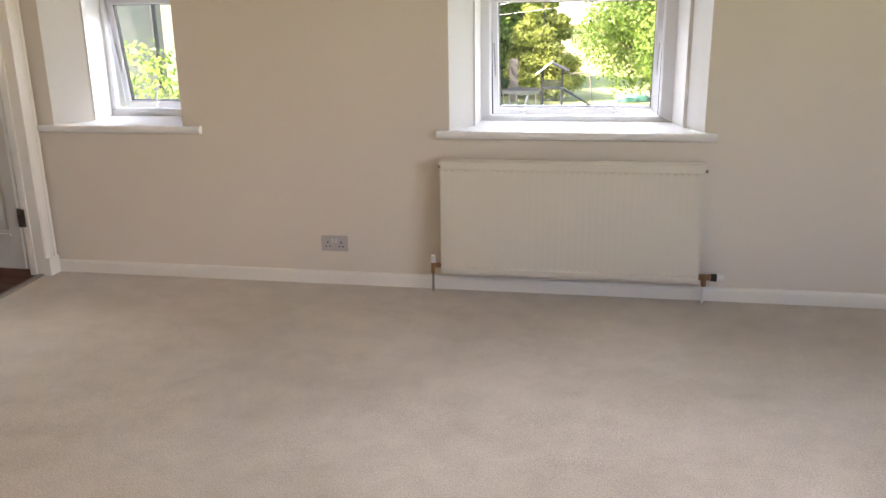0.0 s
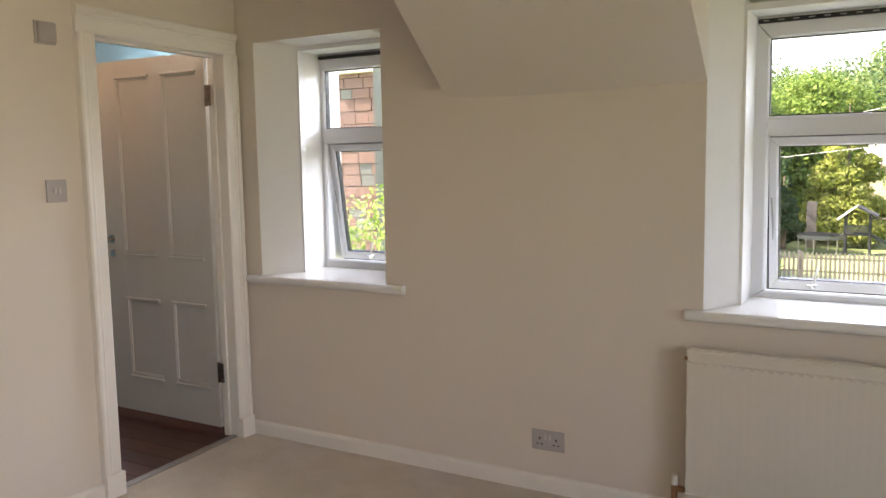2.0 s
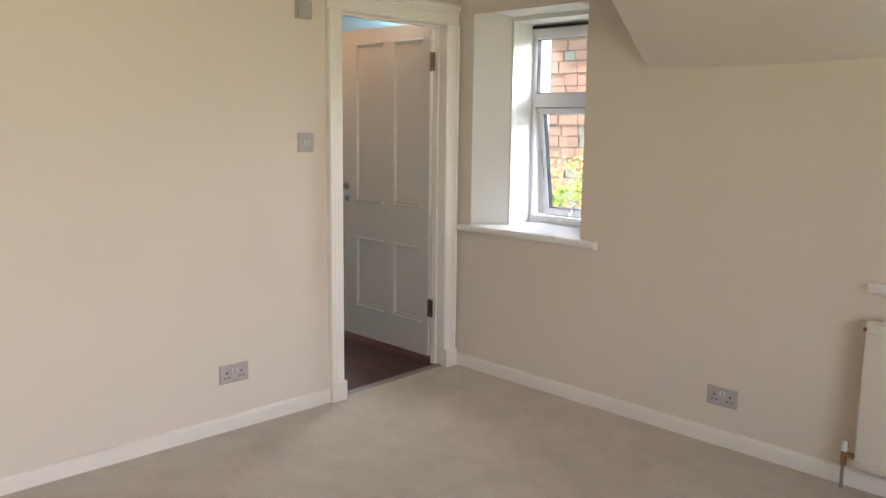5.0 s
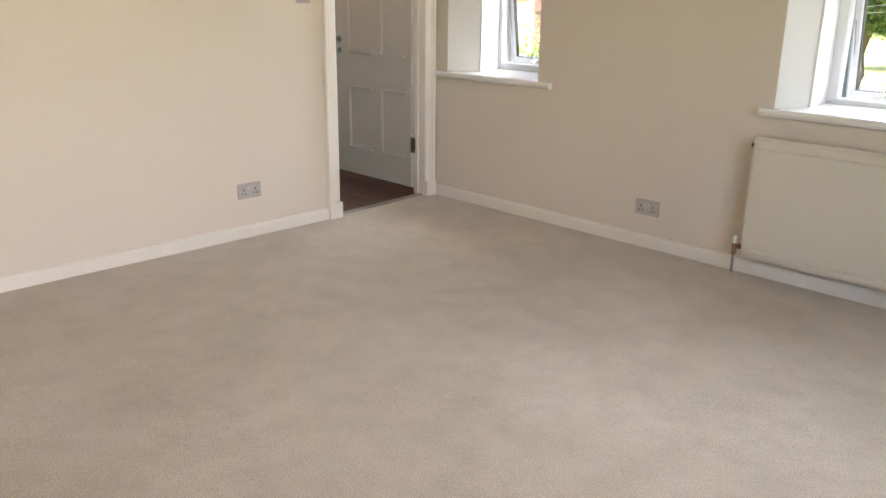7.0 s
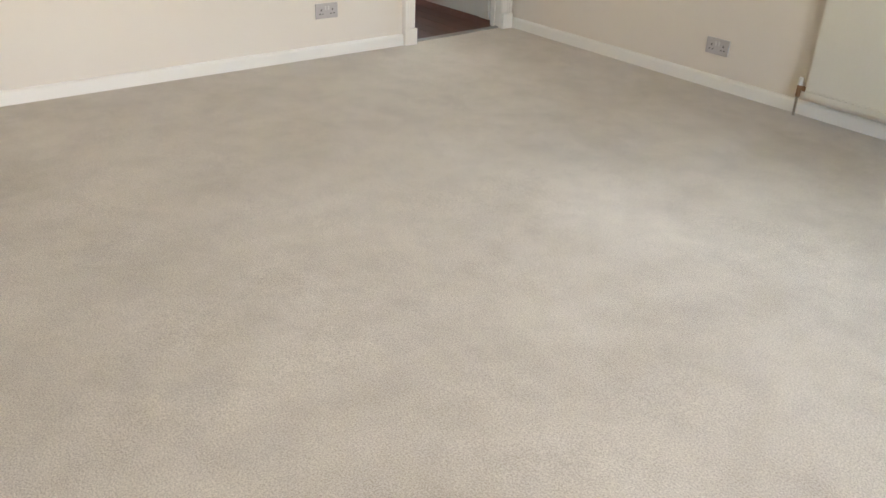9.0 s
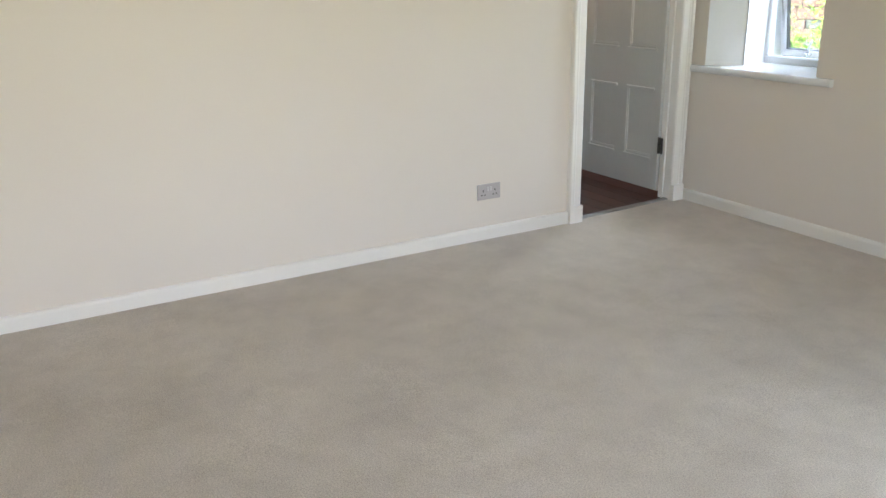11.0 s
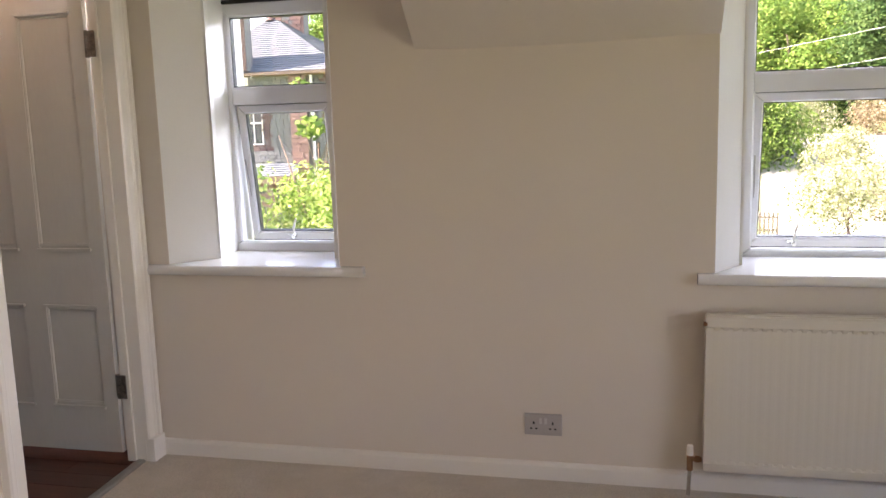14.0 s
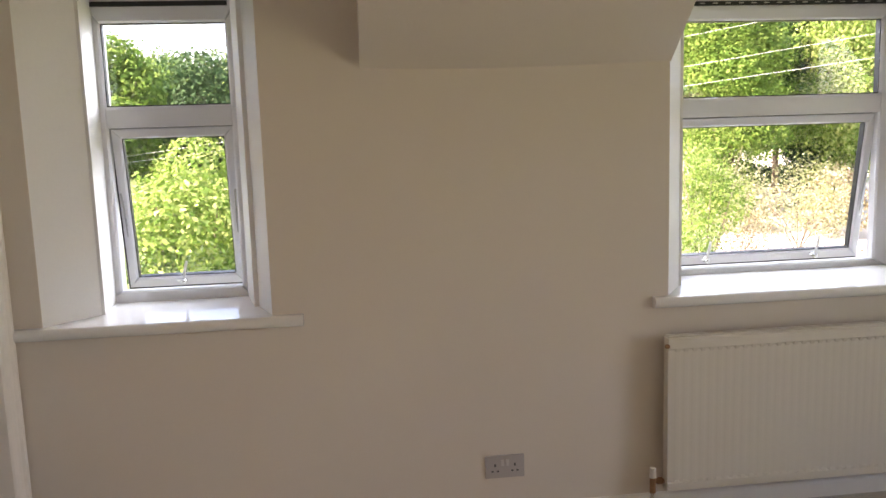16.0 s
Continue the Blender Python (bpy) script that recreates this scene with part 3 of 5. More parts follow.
# ---- door ----
def panel_door():
    """A four-panel leaf standing open at a right angle to its wall, hinged at its right edge."""
    hx, y = -2.832, 4.172
    root = empty("door_1", (hx, y, 0.03))
    tagged(root, "open white four-panel door with chrome knob and hinges", "door", kind="structure")
    inv = Matrix.Translation(root.location).inverted()

    def p(name, bm, material, parent=root, label="", smooth=False):
        bmesh.ops.transform(bm, matrix=inv, verts=bm.verts)
        return part(name, bm, material, parent, label, smooth)
    L, R, B, T = -3.690, hx - 0.012, 0.045, 2.026
    panels = [(-3.530, -3.270, 0.952, 1.93), (-3.160, -2.912, 0.952, 1.93), (-3.530, -3.270, 0.25, 0.70), (-3.160, -2.912, 0.25, 0.70)]
    xs = [L, -3.530, -3.270, -3.160, -2.912, R]
    zs = [B, 0.25, 0.70, 0.952, 1.93, T]
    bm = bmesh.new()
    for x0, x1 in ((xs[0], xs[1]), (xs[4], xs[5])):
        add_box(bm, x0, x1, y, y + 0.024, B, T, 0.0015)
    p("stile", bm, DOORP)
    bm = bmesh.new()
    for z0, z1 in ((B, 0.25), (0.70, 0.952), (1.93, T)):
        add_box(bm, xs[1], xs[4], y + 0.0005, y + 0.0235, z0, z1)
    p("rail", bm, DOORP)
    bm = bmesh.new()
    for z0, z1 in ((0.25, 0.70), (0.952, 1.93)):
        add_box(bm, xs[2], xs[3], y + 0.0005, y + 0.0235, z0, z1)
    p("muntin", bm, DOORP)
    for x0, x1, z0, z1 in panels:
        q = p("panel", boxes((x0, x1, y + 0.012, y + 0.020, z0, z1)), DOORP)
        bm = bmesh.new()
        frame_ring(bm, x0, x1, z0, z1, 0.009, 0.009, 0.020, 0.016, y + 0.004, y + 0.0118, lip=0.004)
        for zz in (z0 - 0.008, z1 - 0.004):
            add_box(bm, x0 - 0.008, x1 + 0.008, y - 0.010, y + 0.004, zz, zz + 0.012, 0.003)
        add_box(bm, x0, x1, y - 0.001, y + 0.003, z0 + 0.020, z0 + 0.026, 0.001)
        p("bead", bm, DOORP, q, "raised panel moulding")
    for z in (0.352, 1.80):
        bm = boxes((hx - 0.012, hx - 0.001, y - 0.004, y - 0.0005, z - 0.052, z + 0.052))
        add_box(bm, hx + 0.010, hx + 0.046, y - 0.018, y - 0.0135, z - 0.052, z + 0.052)
        add_cyl(bm, (hx + 0.006, y - 0.010, z - 0.055), (hx + 0.006, y - 0.010, z + 0.055), 0.008, seg=12)
        for k in (-0.036, 0, 0.036):
            for dx in (0.030,):
                add_cyl(bm, (hx + dx, y - 0.003, z + k), (hx + dx, y - 0.020 if dx > 0 else y - 0.006, z + k), 0.005, 0.004, 8)
        p("hinge", bm, HINGE, label="steel butt hinge with screws")
    kx, kz = -3.632, 1.035
    bm = bmesh.new()
    add_cyl(bm, (kx, y, kz), (kx, y - 0.006, kz), 0.026, 0.024, 24)
    add_cyl(bm, (kx, y - 0.006, kz), (kx, y - 0.030, kz), 0.009, 0.009, 14)
    knob = p("knob_rose", bm, CHROME, label="chrome rose")
    bm = bmesh.new()
    prof = [(0.030, 0.010), (0.036, 0.020), (0.046, 0.0265), (0.056, 0.025), (0.062, 0.016), (0.064, 0.0)]
    rings = []
    for d, r in prof[:-1]:
        rings.append([bm.verts.new((kx + r * math.cos(a), y - d, kz + r * math.sin(a))) for a in (2 * math.pi * k / 24 for k in range(24))])
    for a, b in zip(rings, rings[1:]):
        for k in range(24):
            bm.faces.new((a[k], a[(k + 1) % 24], b[(k + 1) % 24], b[k]))
    bm.faces.new(rings[-1])
    bm.faces.new(rings[0][::-1])
    p("door_knob", bm, CHROME, knob, "round chrome knob", smooth=True)
    bm = bmesh.new()
    add_cyl(bm, (kx + 0.002, y, 0.953), (kx + 0.002, y - 0.006, 0.953), 0.022, 0.020, 24)
    add_cyl(bm, (kx + 0.002, y - 0.005, 0.957), (kx + 0.002, y - 0.0075, 0.957), 0.005, 0.005, 10)
    p("escutcheon", bm, CHROME, label="round chrome keyhole cover")
    return root


panel_door()


# ---- radiator ----
def radiator():
    x0, x1, z0, z1, yf, yb = -0.393, 0.912, 0.114, 0.713, 4.203, 4.262
    root = empty("radiator", ((x0 + x1) / 2, YW, 0))
    tagged(root, "cream-white ribbed double panel radiator on the wall below a window", "radiator")
    inv = Matrix.Translation(root.location).inverted()

    def p(name, bm, material, parent=root, label="", smooth=False):
        bmesh.ops.transform(bm, matrix=inv, verts=bm.verts)
        return part(name, bm, material, parent, label, smooth)
    # ribbed front panel pressed from one sheet
    for y, d, nm in ((yf, 1, "front_panel"), (yb - 0.012, -1, "back_panel")):
        bm = bmesh.new()
        pitch = 0.0333
        m_ = int((x1 - x0 - 0.03) / pitch)
        px = [x0]
        prof = [(0.0, 0.0)]
        start = x0 + (x1 - x0 - m_ * pitch) / 2
        for k in range(m_):
            s = start + k * pitch
            prof += [(s - x0 + 0.004, 0.0), (s - x0 + 0.010, -0.0007), (s - x0 + 0.0235, -0.0007), (s - x0 + 0.0295, 0.0)]
        prof.append((x1 - x0, 0.0))
        rows = [(z0, 0.012, 0.0, 0), (z0 + 0.003, 0.002, 0.0, 0), (z0 + 0.032, 0.0, 0.0, 0), (z0 + 0.036, 0.0048, 0.4, 1), (z1 - 0.046, 0.0048, 0.4, -1), (z1 - 0.040, 0.0, 0.0, 0), (z1 - 0.005, 0.0, 0.0, 0), (z1, 0.004, 0.0, 0)]
        grid = [[bm.verts.new((x0 + u, y + d * (off - abs(v) * rib), z + bend * (0.009 if v else 0.0))) for u, v in prof] for z, off, rib, bend in rows]
        for a, b in zip(grid, grid[1:]):
            for k in range(len(prof) - 1):
                bm.faces.new((a[k], a[k + 1], b[k + 1], b[k]))
        back = [[bm.verts.new((x, y + d * 0.012, z)) for x in (x0, x1)] for z in (z0, z1)]
        bm.faces.new((grid[-1][0], grid[-1][-1], back[1][1], back[1][0]))
        bm.faces.new(([g[0] for g in grid] + [back[1][0], back[0][0]]))
        bm.faces.new(([g[-1] for g in grid][::-1] + [back[0][1], back[1][1]]))
        bm.faces.new((back[0][0], back[1][0], back[1][1], back[0][1]))
        bmesh.ops.recalc_face_normals(bm, faces=bm.faces)
        p(nm, bm, RADP, label="ribbed steel panel")
    # top grille and end caps
    bm = bmesh.new()
    add_box(bm, x0 + 0.004, x1 - 0.004, yf + 0.010, yf + 0.026, z1 - 0.006, z1 + 0.006, 0.002)
    add_box(bm, x0 + 0.004, x1 - 0.004, yb - 0.024, yb - 0.013, z1 - 0.006, z1 + 0.006, 0.002)
    k = x0 + 0.03
    while k < x1 - 0.03:
        add_box(bm, k, k + 0.006, yf + 0.022, yb - 0.020, z1 - 0.004, z1 + 0.001)
        k += 0.026
    add_box(bm, (x0 + x1) / 2 - 0.008, (x0 + x1) / 2 + 0.012, yf + 0.014, yb - 0.013, z1 - 0.004, z1 + 0.006, 0.001)
    p("top_grille", bm, RADP, label="slotted top grille")
    for x, s in ((x0 - 0.001, 1), (x1 + 0.001, -1)):
        bm = bmesh.new()
        xa, xb = sorted((x, x + 0.008 * s))
        add_box(bm, xa, xb, yf + 0.013, yb - 0.013, z0 + 0.02, z1 - 0.002, 0.002)
        p("end_cap", bm, RADP)
    for x in (x0 + 0.004, x1 - 0.004):
        bm = bmesh.new()
        s = -1 if x < 0 else 1
        add_cyl(bm, (x, yf + 0.006, z1 - 0.03), (x + s * 0.014, yf + 0.006, z1 - 0.03), 0.009, 0.008, 12)
        p("bleed_plug", bm, BRASS, label="small brass plug")
    # left lockshield valve with its pipe
    bm = bmesh.new()
    add_tube(bm, [(x0 - 0.052, 4.242, -0.004), (x0 - 0.050, 4.236, 0.06), (x0 - 0.048, 4.232, 0.12)], 0.0075, 12)
    p("pipe", bm, CHROME, label="chrome tail pipe")
    bm = bmesh.new()
    add_cyl(bm, (x0 - 0.048, 4.232, 0.105), (x0 - 0.048, 4.232, 0.165), 0.012, 0.012, 14)
    add_cyl(bm, (x0 - 0.048, 4.232, 0.150), (x0 - 0.005, 4.228, 0.150), 0.009, 0.009, 12)
    add_cyl(bm, (x0 - 0.030, 4.232, 0.150), (x0 - 0.012, 4.230, 0.150), 0.014, 0.014, 6)
    valve = p("valve", bm, BRASS, label="brown metal valve body")
    bm = bmesh.new()
    add_cyl(bm, (x0 - 0.048, 4.232, 0.165), (x0 - 0.048, 4.232, 0.203), 0.013, 0.011, 16)
    p("valve_cap", bm, WHITEP, valve, "white valve cap")
    # right thermostatic valve lying sideways
    bm = bmesh.new()
    add_tube(bm, [(x1 + 0.030, 4.242, -0.004), (x1 + 0.030, 4.236, 0.05), (x1 + 0.030, 4.232, 0.12)], 0.0075, 12)
    p("pipe", bm, WHITEP, label="white painted tail pipe")
    bm = bmesh.new()
    add_cyl(bm, (x1 + 0.030, 4.232, 0.095), (x1 + 0.030, 4.232, 0.155), 0.012, 0.012, 14)
    add_cyl(bm, (x1, 4.232, 0.142), (x1 + 0.058, 4.232, 0.142), 0.010, 0.010, 14)
    add_cyl(bm, (x1 + 0.004, 4.232, 0.142), (x1 + 0.020, 4.232, 0.142), 0.015, 0.015, 6)
    add_cyl(bm, (x1 + 0.044, 4.232, 0.142), (x1 + 0.062, 4.232, 0.142), 0.016, 0.016, 18)
    valve = p("valve", bm, BRASS, label="brown metal valve body")
    bm = bmesh.new()
    add_cyl(bm, (x1 + 0.062, 4.232, 0.142), (x1 + 0.090, 4.232, 0.142), 0.019, 0.020, 24)
    p("collar", bm, BLACK, valve, "black collar ring")
    bm = bmesh.new()
    add_cyl(bm, (x1 + 0.090, 4.232, 0.142), (x1 + 0.124, 4.232, 0.142), 0.020, 0.017, 24)
    p("valve_head", bm, WHITEP, valve, "cream thermostatic head")
    for xb in (x0 + 0.15, x1 - 0.18):
        p("bracket", boxes((xb, xb + 0.03, yb, YW, z0 + 0.05, z1 - 0.06)), RADP)


radiator()


# ---- sockets and switches ----
def faceplate(name, label, w, h, m, category, double_socket=False, rockers=0, lcd=False):
    root = empty(name)
    root.matrix_world = m
    tagged(root, label, category)
    bm = bmesh.new()
    add_box(bm, -w / 2, w / 2, -0.009, 0, -h / 2, h / 2, 0.003)
    part("plate", bm, PLASTIC, root, smooth=False)
    if double_socket:
        for s in (-1, 1):
            cx = s * 0.038
            bm = boxes((cx - 0.0034, cx + 0.0034, -0.0096, -0.0088, 0.001, 0.012), (cx - 0.0145, cx - 0.006, -0.0096, -0.0088, -0.020, -0.0138), (cx + 0.006, cx + 0.0145, -0.0096, -0.0088, -0.020, -0.0138))
            part("pin_holes", bm, BLACK, root)
            bm = bmesh.new()
            add_box(bm, s * 0.010 - 0.005, s * 0.010 + 0.005, -0.0135, -0.008, 0.004, 0.028, 0.0015)
            part("rocker", bm, ROCKER, root, "white rocker switch")
        for s in (-1, 1):
            bm = bmesh.new()
            add_cyl(bm, (s * 0.066, -0.0085, 0), (s * 0.066, -0.0096, 0), 0.0028, 0.0028, 10)
            part("screw", bm, STEEL, root)
    for k in range(rockers):
        cx = (k - (rockers - 1) / 2) * 0.020
        bm = bmesh.new()
        add_box(bm, cx - 0.006, cx + 0.006, -0.0135, -0.008, -0.012, 0.012, 0.0015)
        part("rocker", bm, ROCKER, root, "white rocker switch")
    if lcd:
        bm = bmesh.new()
        add_box(bm, -w / 2 + 0.006, w / 2 - 0.006, -0.026, -0.008, -h / 2 + 0.006, h / 2 - 0.006, 0.004)
        part("cover", bm, PLASTIC, root)
        bm = boxes((-w / 2 + 0.014, w / 2 - 0.014, -0.0268, -0.0258, 0.008, 0.0095), (-0.004, 0.012, -0.0268, -0.0258, -0.024, -0.016))
        part("markings", bm, STEEL, root)
    return root


def on_north(x, z):
    return pose(x, YW - 0.0005, z)


def on_west(y, z):
    return pose(XL + 0.0005, y, z, 0, 0, 90)


faceplate("double_socket", "pale grey plastic double socket low on the window wall", 0.150, 0.089, on_north(-1.003, 0.231), "socket", True)
faceplate("double_socket", "pale grey plastic double socket low on the door wall", 0.150, 0.089, on_west(2.763, 0.275), "socket", True)
faceplate("light_switch", "pale grey plastic two-gang light switch beside the door", 0.090, 0.092, on_west(3.190, 1.354), "switch", rockers=2)
faceplate("thermostat", "pale grey wall control box above a light switch", 0.090, 0.090, on_west(3.185, 1.982), "thermostat", lcd=True)


# ---- hall beyond the door ----
HX0, HY0, HY1 = -6.2, 1.2, 4.66
XH = XL - WALLT
setting(boxes((HX0 - 0.1, XH, HY0 - 0.1, HY0, 0, 2.6)), "hall_wall", HALLBLUE, "pale blue painted hall wall")
setting(boxes((HX0 - 0.1, HX0, HY0, HY1, 0, 2.6)), "hall_wall", HALLBLUE, "pale blue painted hall wall")
HW0, HW1 = -4.95, -3.95
bm = boxes((HX0, HW0, HY1, HY1 + 0.14, 0, 2.6), (HW1, XH - 0.001, HY1, HY1 + 0.14, 0, 2.6), (HW0, HW1, HY1, HY1 + 0.14, 0, 0.9), (HW0, HW1, HY1, HY1 + 0.14, 2.05, 2.6))
setting(bm, "hall_wall_north", HALLBLUE, "pale blue painted hall wall with a window")
setting(boxes((HX0, XH, HY0, HY1, 2.45, 2.6)), "hall_ceiling", CEIL, "white hall ceiling")
setting(boxes((HX0, XH - 0.001, HY1 - 0.03, HY1 - 0.001, 0.0, 0.82)), "hall_panelling", HALLDARK, "dark painted panelling under a white rail")
bm = bmesh.new()
add_box(bm, HX0, XH - 0.001, HY1 - 0.055, HY1 - 0.001, 0.82, 0.85, 0.006)
setting(bm, "hall_rail", GLOSS, "white gloss rail on top of the panelling")
bm = bmesh.new()
frame_ring(bm, HW0, HW1, 0.9, 2.05, 0.06, 0.06, 0.06, 0.06, HY1 + 0.05, HY1 + 0.11, lip=0.006)
hw = tagged(link(bm, "hall_window", UPVC), "white framed hall window behind a venetian blind", "window", kind="structure")
pane = part("pane", boxes((HW0 + 0.06, HW1 - 0.06, HY1 + 0.075, HY1 + 0.079, 0.96, 1.99)), GLASS, hw)
pane.visible_shadow = False
blind = tagged(empty("venetian_blind", ((HW0 + HW1) / 2 + 0.02, HY1 - 0.035, 2.06)), "closed white venetian blind over a hall window", "blind")
bm = bmesh.new()
add_box(bm, -0.56, 0.56, -0.025, 0.030, -0.045, 0.0, 0.004)
part("headrail", bm, STEEL, blind, "grey headrail")
nsl = 24
sl_mesh = None
for k in range(nsl):
    z = -0.075 - k * 0.046
    if sl_mesh is None:
        bm = bmesh.new()
        pts = [(-0.020, -0.016), (-0.010, -0.004), (0.002, 0.004), (0.012, 0.016), (0.0105, 0.0175), (0.0, 0.006), (-0.012, -0.002), (-0.0215, -0.0145)]
        prism([(u, v) for u, v in pts], "x", -0.55, 0.55, bm)
        s = part("slat", bm, WHITEP, blind)
        sl_mesh = s.data
        s.location = (0, 0, z)
    else:
        s = new("slat", sl_mesh)
        s.parent = blind
        s.location = (0, 0, z)
for xc in (-0.40, 0.40):
    part("cord", boxes((xc, xc + 0.002, -0.022, -0.020, -1.16, -0.04)), WHITEP, blind)
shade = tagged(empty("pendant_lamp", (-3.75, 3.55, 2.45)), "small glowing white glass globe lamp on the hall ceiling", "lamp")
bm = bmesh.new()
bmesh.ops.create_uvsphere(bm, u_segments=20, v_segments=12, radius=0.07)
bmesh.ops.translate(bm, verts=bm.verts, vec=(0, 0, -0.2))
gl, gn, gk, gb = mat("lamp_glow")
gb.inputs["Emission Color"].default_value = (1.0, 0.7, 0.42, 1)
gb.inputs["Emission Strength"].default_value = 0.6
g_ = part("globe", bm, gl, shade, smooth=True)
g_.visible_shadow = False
bm = bmesh.new()
add_cyl(bm, (0, 0, 0), (0, 0, -0.14), 0.006, seg=8)
add_cyl(bm, (0, 0, 0), (0, 0, -0.02), 0.045, seg=20)
part("stem", bm, CHROME, shade)

hall_floor = tagged(link(boxes((HX0, XL - 0.056, HY0, HY1, -0.2, -0.016)), "hall_floor", BLACK), "dark underlay below the boards", kind="structure")
rng = random.Random(5)
hx = HX0
bw = 0.118
by = HY0
while by < HY1 - 0.02:
    xx = HX0 - rng.random() * 0.6
    while xx < XL - 0.09:
        ln = rng.uniform(0.9, 1.6)
        a, b = max(xx, HX0), min(xx + ln, XL - 0.048)
        if b - a > 0.05:
            bm = bmesh.new()
            add_box(bm, a + 0.001, b - 0.001, by + 0.0012, min(by + bw, HY1) - 0.0012, -0.016, 0.0)
            part("plank", bm, FLOORWOOD, hall_floor)
        xx += ln
    by += bw


# ---- outdoors ----
GZ = -3.0


def ground():
    def height(x, y):
        d = math.hypot(x, y - 4)
        h = GZ
        t = max(0.0, min(1.0, (y - 62) / 70))
        h += (t * t * (3 - 2 * t)) * (10.5 + 7.0 * max(-0.4, min(1.2, (x + 2) / 9)))
        e = max(0.0, min(1.0, (d - 400) / 600))
        return h * (1 - e) + (GZ + 6) * e
    bm = bmesh.new()
    xs = [-900, -500, -300, -200] + [-150 + 10 * i for i in range(31)] + [200, 300, 500, 900]
    ys = [-900, -400, -150, -50, 0, 4, 20, 40] + [50 + 8 * i for i in range(16)] + [220, 300, 500, 900]
    g = [[bm.verts.new((x, y, height(x, y))) for x in xs] for y in ys]
    for a, b in zip(g, g[1:]):
        for i in range(len(xs) - 1):
            bm.faces.new((a[i], a[i + 1], b[i + 1], b[i]))
    return setting(bm, "ground", LAWN, "mown lawn and rising fields beyond", smooth=True), height


_, ground_z = ground()


def leaves_mesh(name, centres, radii, count, size, material, seed, parent=None, squash=1.0, aspect=0.55, droop=0.3):
    """Many small bent leaves scattered in the shells of some lobes."""
    rs = np.random.RandomState(seed)
    centres, radii = np.array(centres, float), np.array(radii, float)
    wgt = radii ** 2
    pick = rs.choice(len(centres), count, p=wgt / wgt.sum())
    d = rs.normal(size=(count, 3))
    d /= np.linalg.norm(d, axis=1)[:, None]
    r = radii[pick] * (0.55 + 0.45 * rs.rand(count) ** 0.5) * (1 + 0.12 * rs.normal(size=count))
    pos = centres[pick] + d * r[:, None] * np.array([1, 1, squash])
    nrm = d * 0.8 + rs.normal(size=(count, 3)) * 0.55 + np.array([0, 0, 0.35])
    nrm /= np.linalg.norm(nrm, axis=1)[:, None]
    t = np.cross(nrm, rs.normal(size=(count, 3)))
    t /= np.linalg.norm(t, axis=1)[:, None]
    b = np.cross(nrm, t)
    s = size * (0.6 + 0.8 * rs.rand(count))[:, None]
    a1 = pos - t * s * 0.5
    a2 = pos + b * s * aspect * 0.5 - nrm * s * 0.08
    a3 = pos + t * s * 0.5 - nrm * s * 0.12 * droop - np.array([0, 0, 1]) * s * 0.15 * droop
    a4 = pos - b * s * aspect * 0.5 - nrm * s * 0.08
    verts = np.stack([a1, a2, a3, a4], 1).reshape(-1, 3)
    me = bpy.data.meshes.new(name)
    me.vertices.add(count * 4)
    me.vertices.foreach_set("co", verts.ravel())
    me.loops.add(count * 4)
    me.loops.foreach_set("vertex_index", np.arange(count * 4))
    me.polygons.add(count)
    me.polygons.foreach_set("loop_start", np.arange(count) * 4)
    me.update(calc_edges=True)
    me.materials.append(material)
    ob = new(name, me)
    if parent:
        ob.parent = parent
    return ob


def lobes(rng, rx, ry, rz, cz, n, r0, r1):
    """Lobes of a crown round (0, 0, cz)."""
    c, r = [], []
    for k in range(n):
        a, u = rng.uniform(0, 2 * math.pi), rng.uniform(-0.9, 1)
        s = math.sqrt(max(0, 1 - u * u)) * rng.uniform(0.45, 0.95)
        c.append((rx * s * math.cos(a), ry * s * math.sin(a), cz + rz * u * 0.8))
        r.append(rng.uniform(r0, r1))
    return c, r


def trunk_mesh(rng, h, r, limbs, spread, top):
    bm = bmesh.new()
    add_tube(bm, [(0, 0, -0.1), (r * 0.2, 0, h * 0.35), (-r * 0.3, r * 0.2, h * 0.7), (0, 0, h)], [r * 1.3, r, r * 0.85, r * 0.6], 10)
    for k in range(limbs):
        a = 2 * math.pi * (k + rng.random() * 0.6) / limbs
        s = spread * rng.uniform(0.6, 1.0)
        z0 = h * rng.uniform(0.6, 0.98)
        add_tube(bm, [(0, 0, z0), (s * 0.35 * math.cos(a), s * 0.35 * math.sin(a), z0 + (top - z0) * 0.35), (s * math.cos(a), s * math.sin(a), z0 + (top - z0) * rng.uniform(0.6, 0.95))], [r * 0.5, r * 0.3, r * 0.08], 7)
    return bm


def tree(name, label, x, y, h, crown, trunk_h, trunk_r, leaf, count, size, seed, n=16, lobe=(0.3, 0.5), z=None, category="tree"):
    rng = random.Random(seed)
    z = ground_z(x, y) if z is None else z
    root = tagged(empty(name, (x, y, z)), label, category)
    rx, rz = crown
    part("trunk", trunk_mesh(rng, trunk_h, trunk_r, 6, rx * 0.75, h * 0.92), BARK, root, smooth=True)
    c, r = lobes(rng, rx * 0.8, rx * 0.8, rz * 0.8, h - rz, n, rx * lobe[0], rx * lobe[1])
    leaves_mesh("crown", c, r, count, size, leaf, seed, root)
    return root


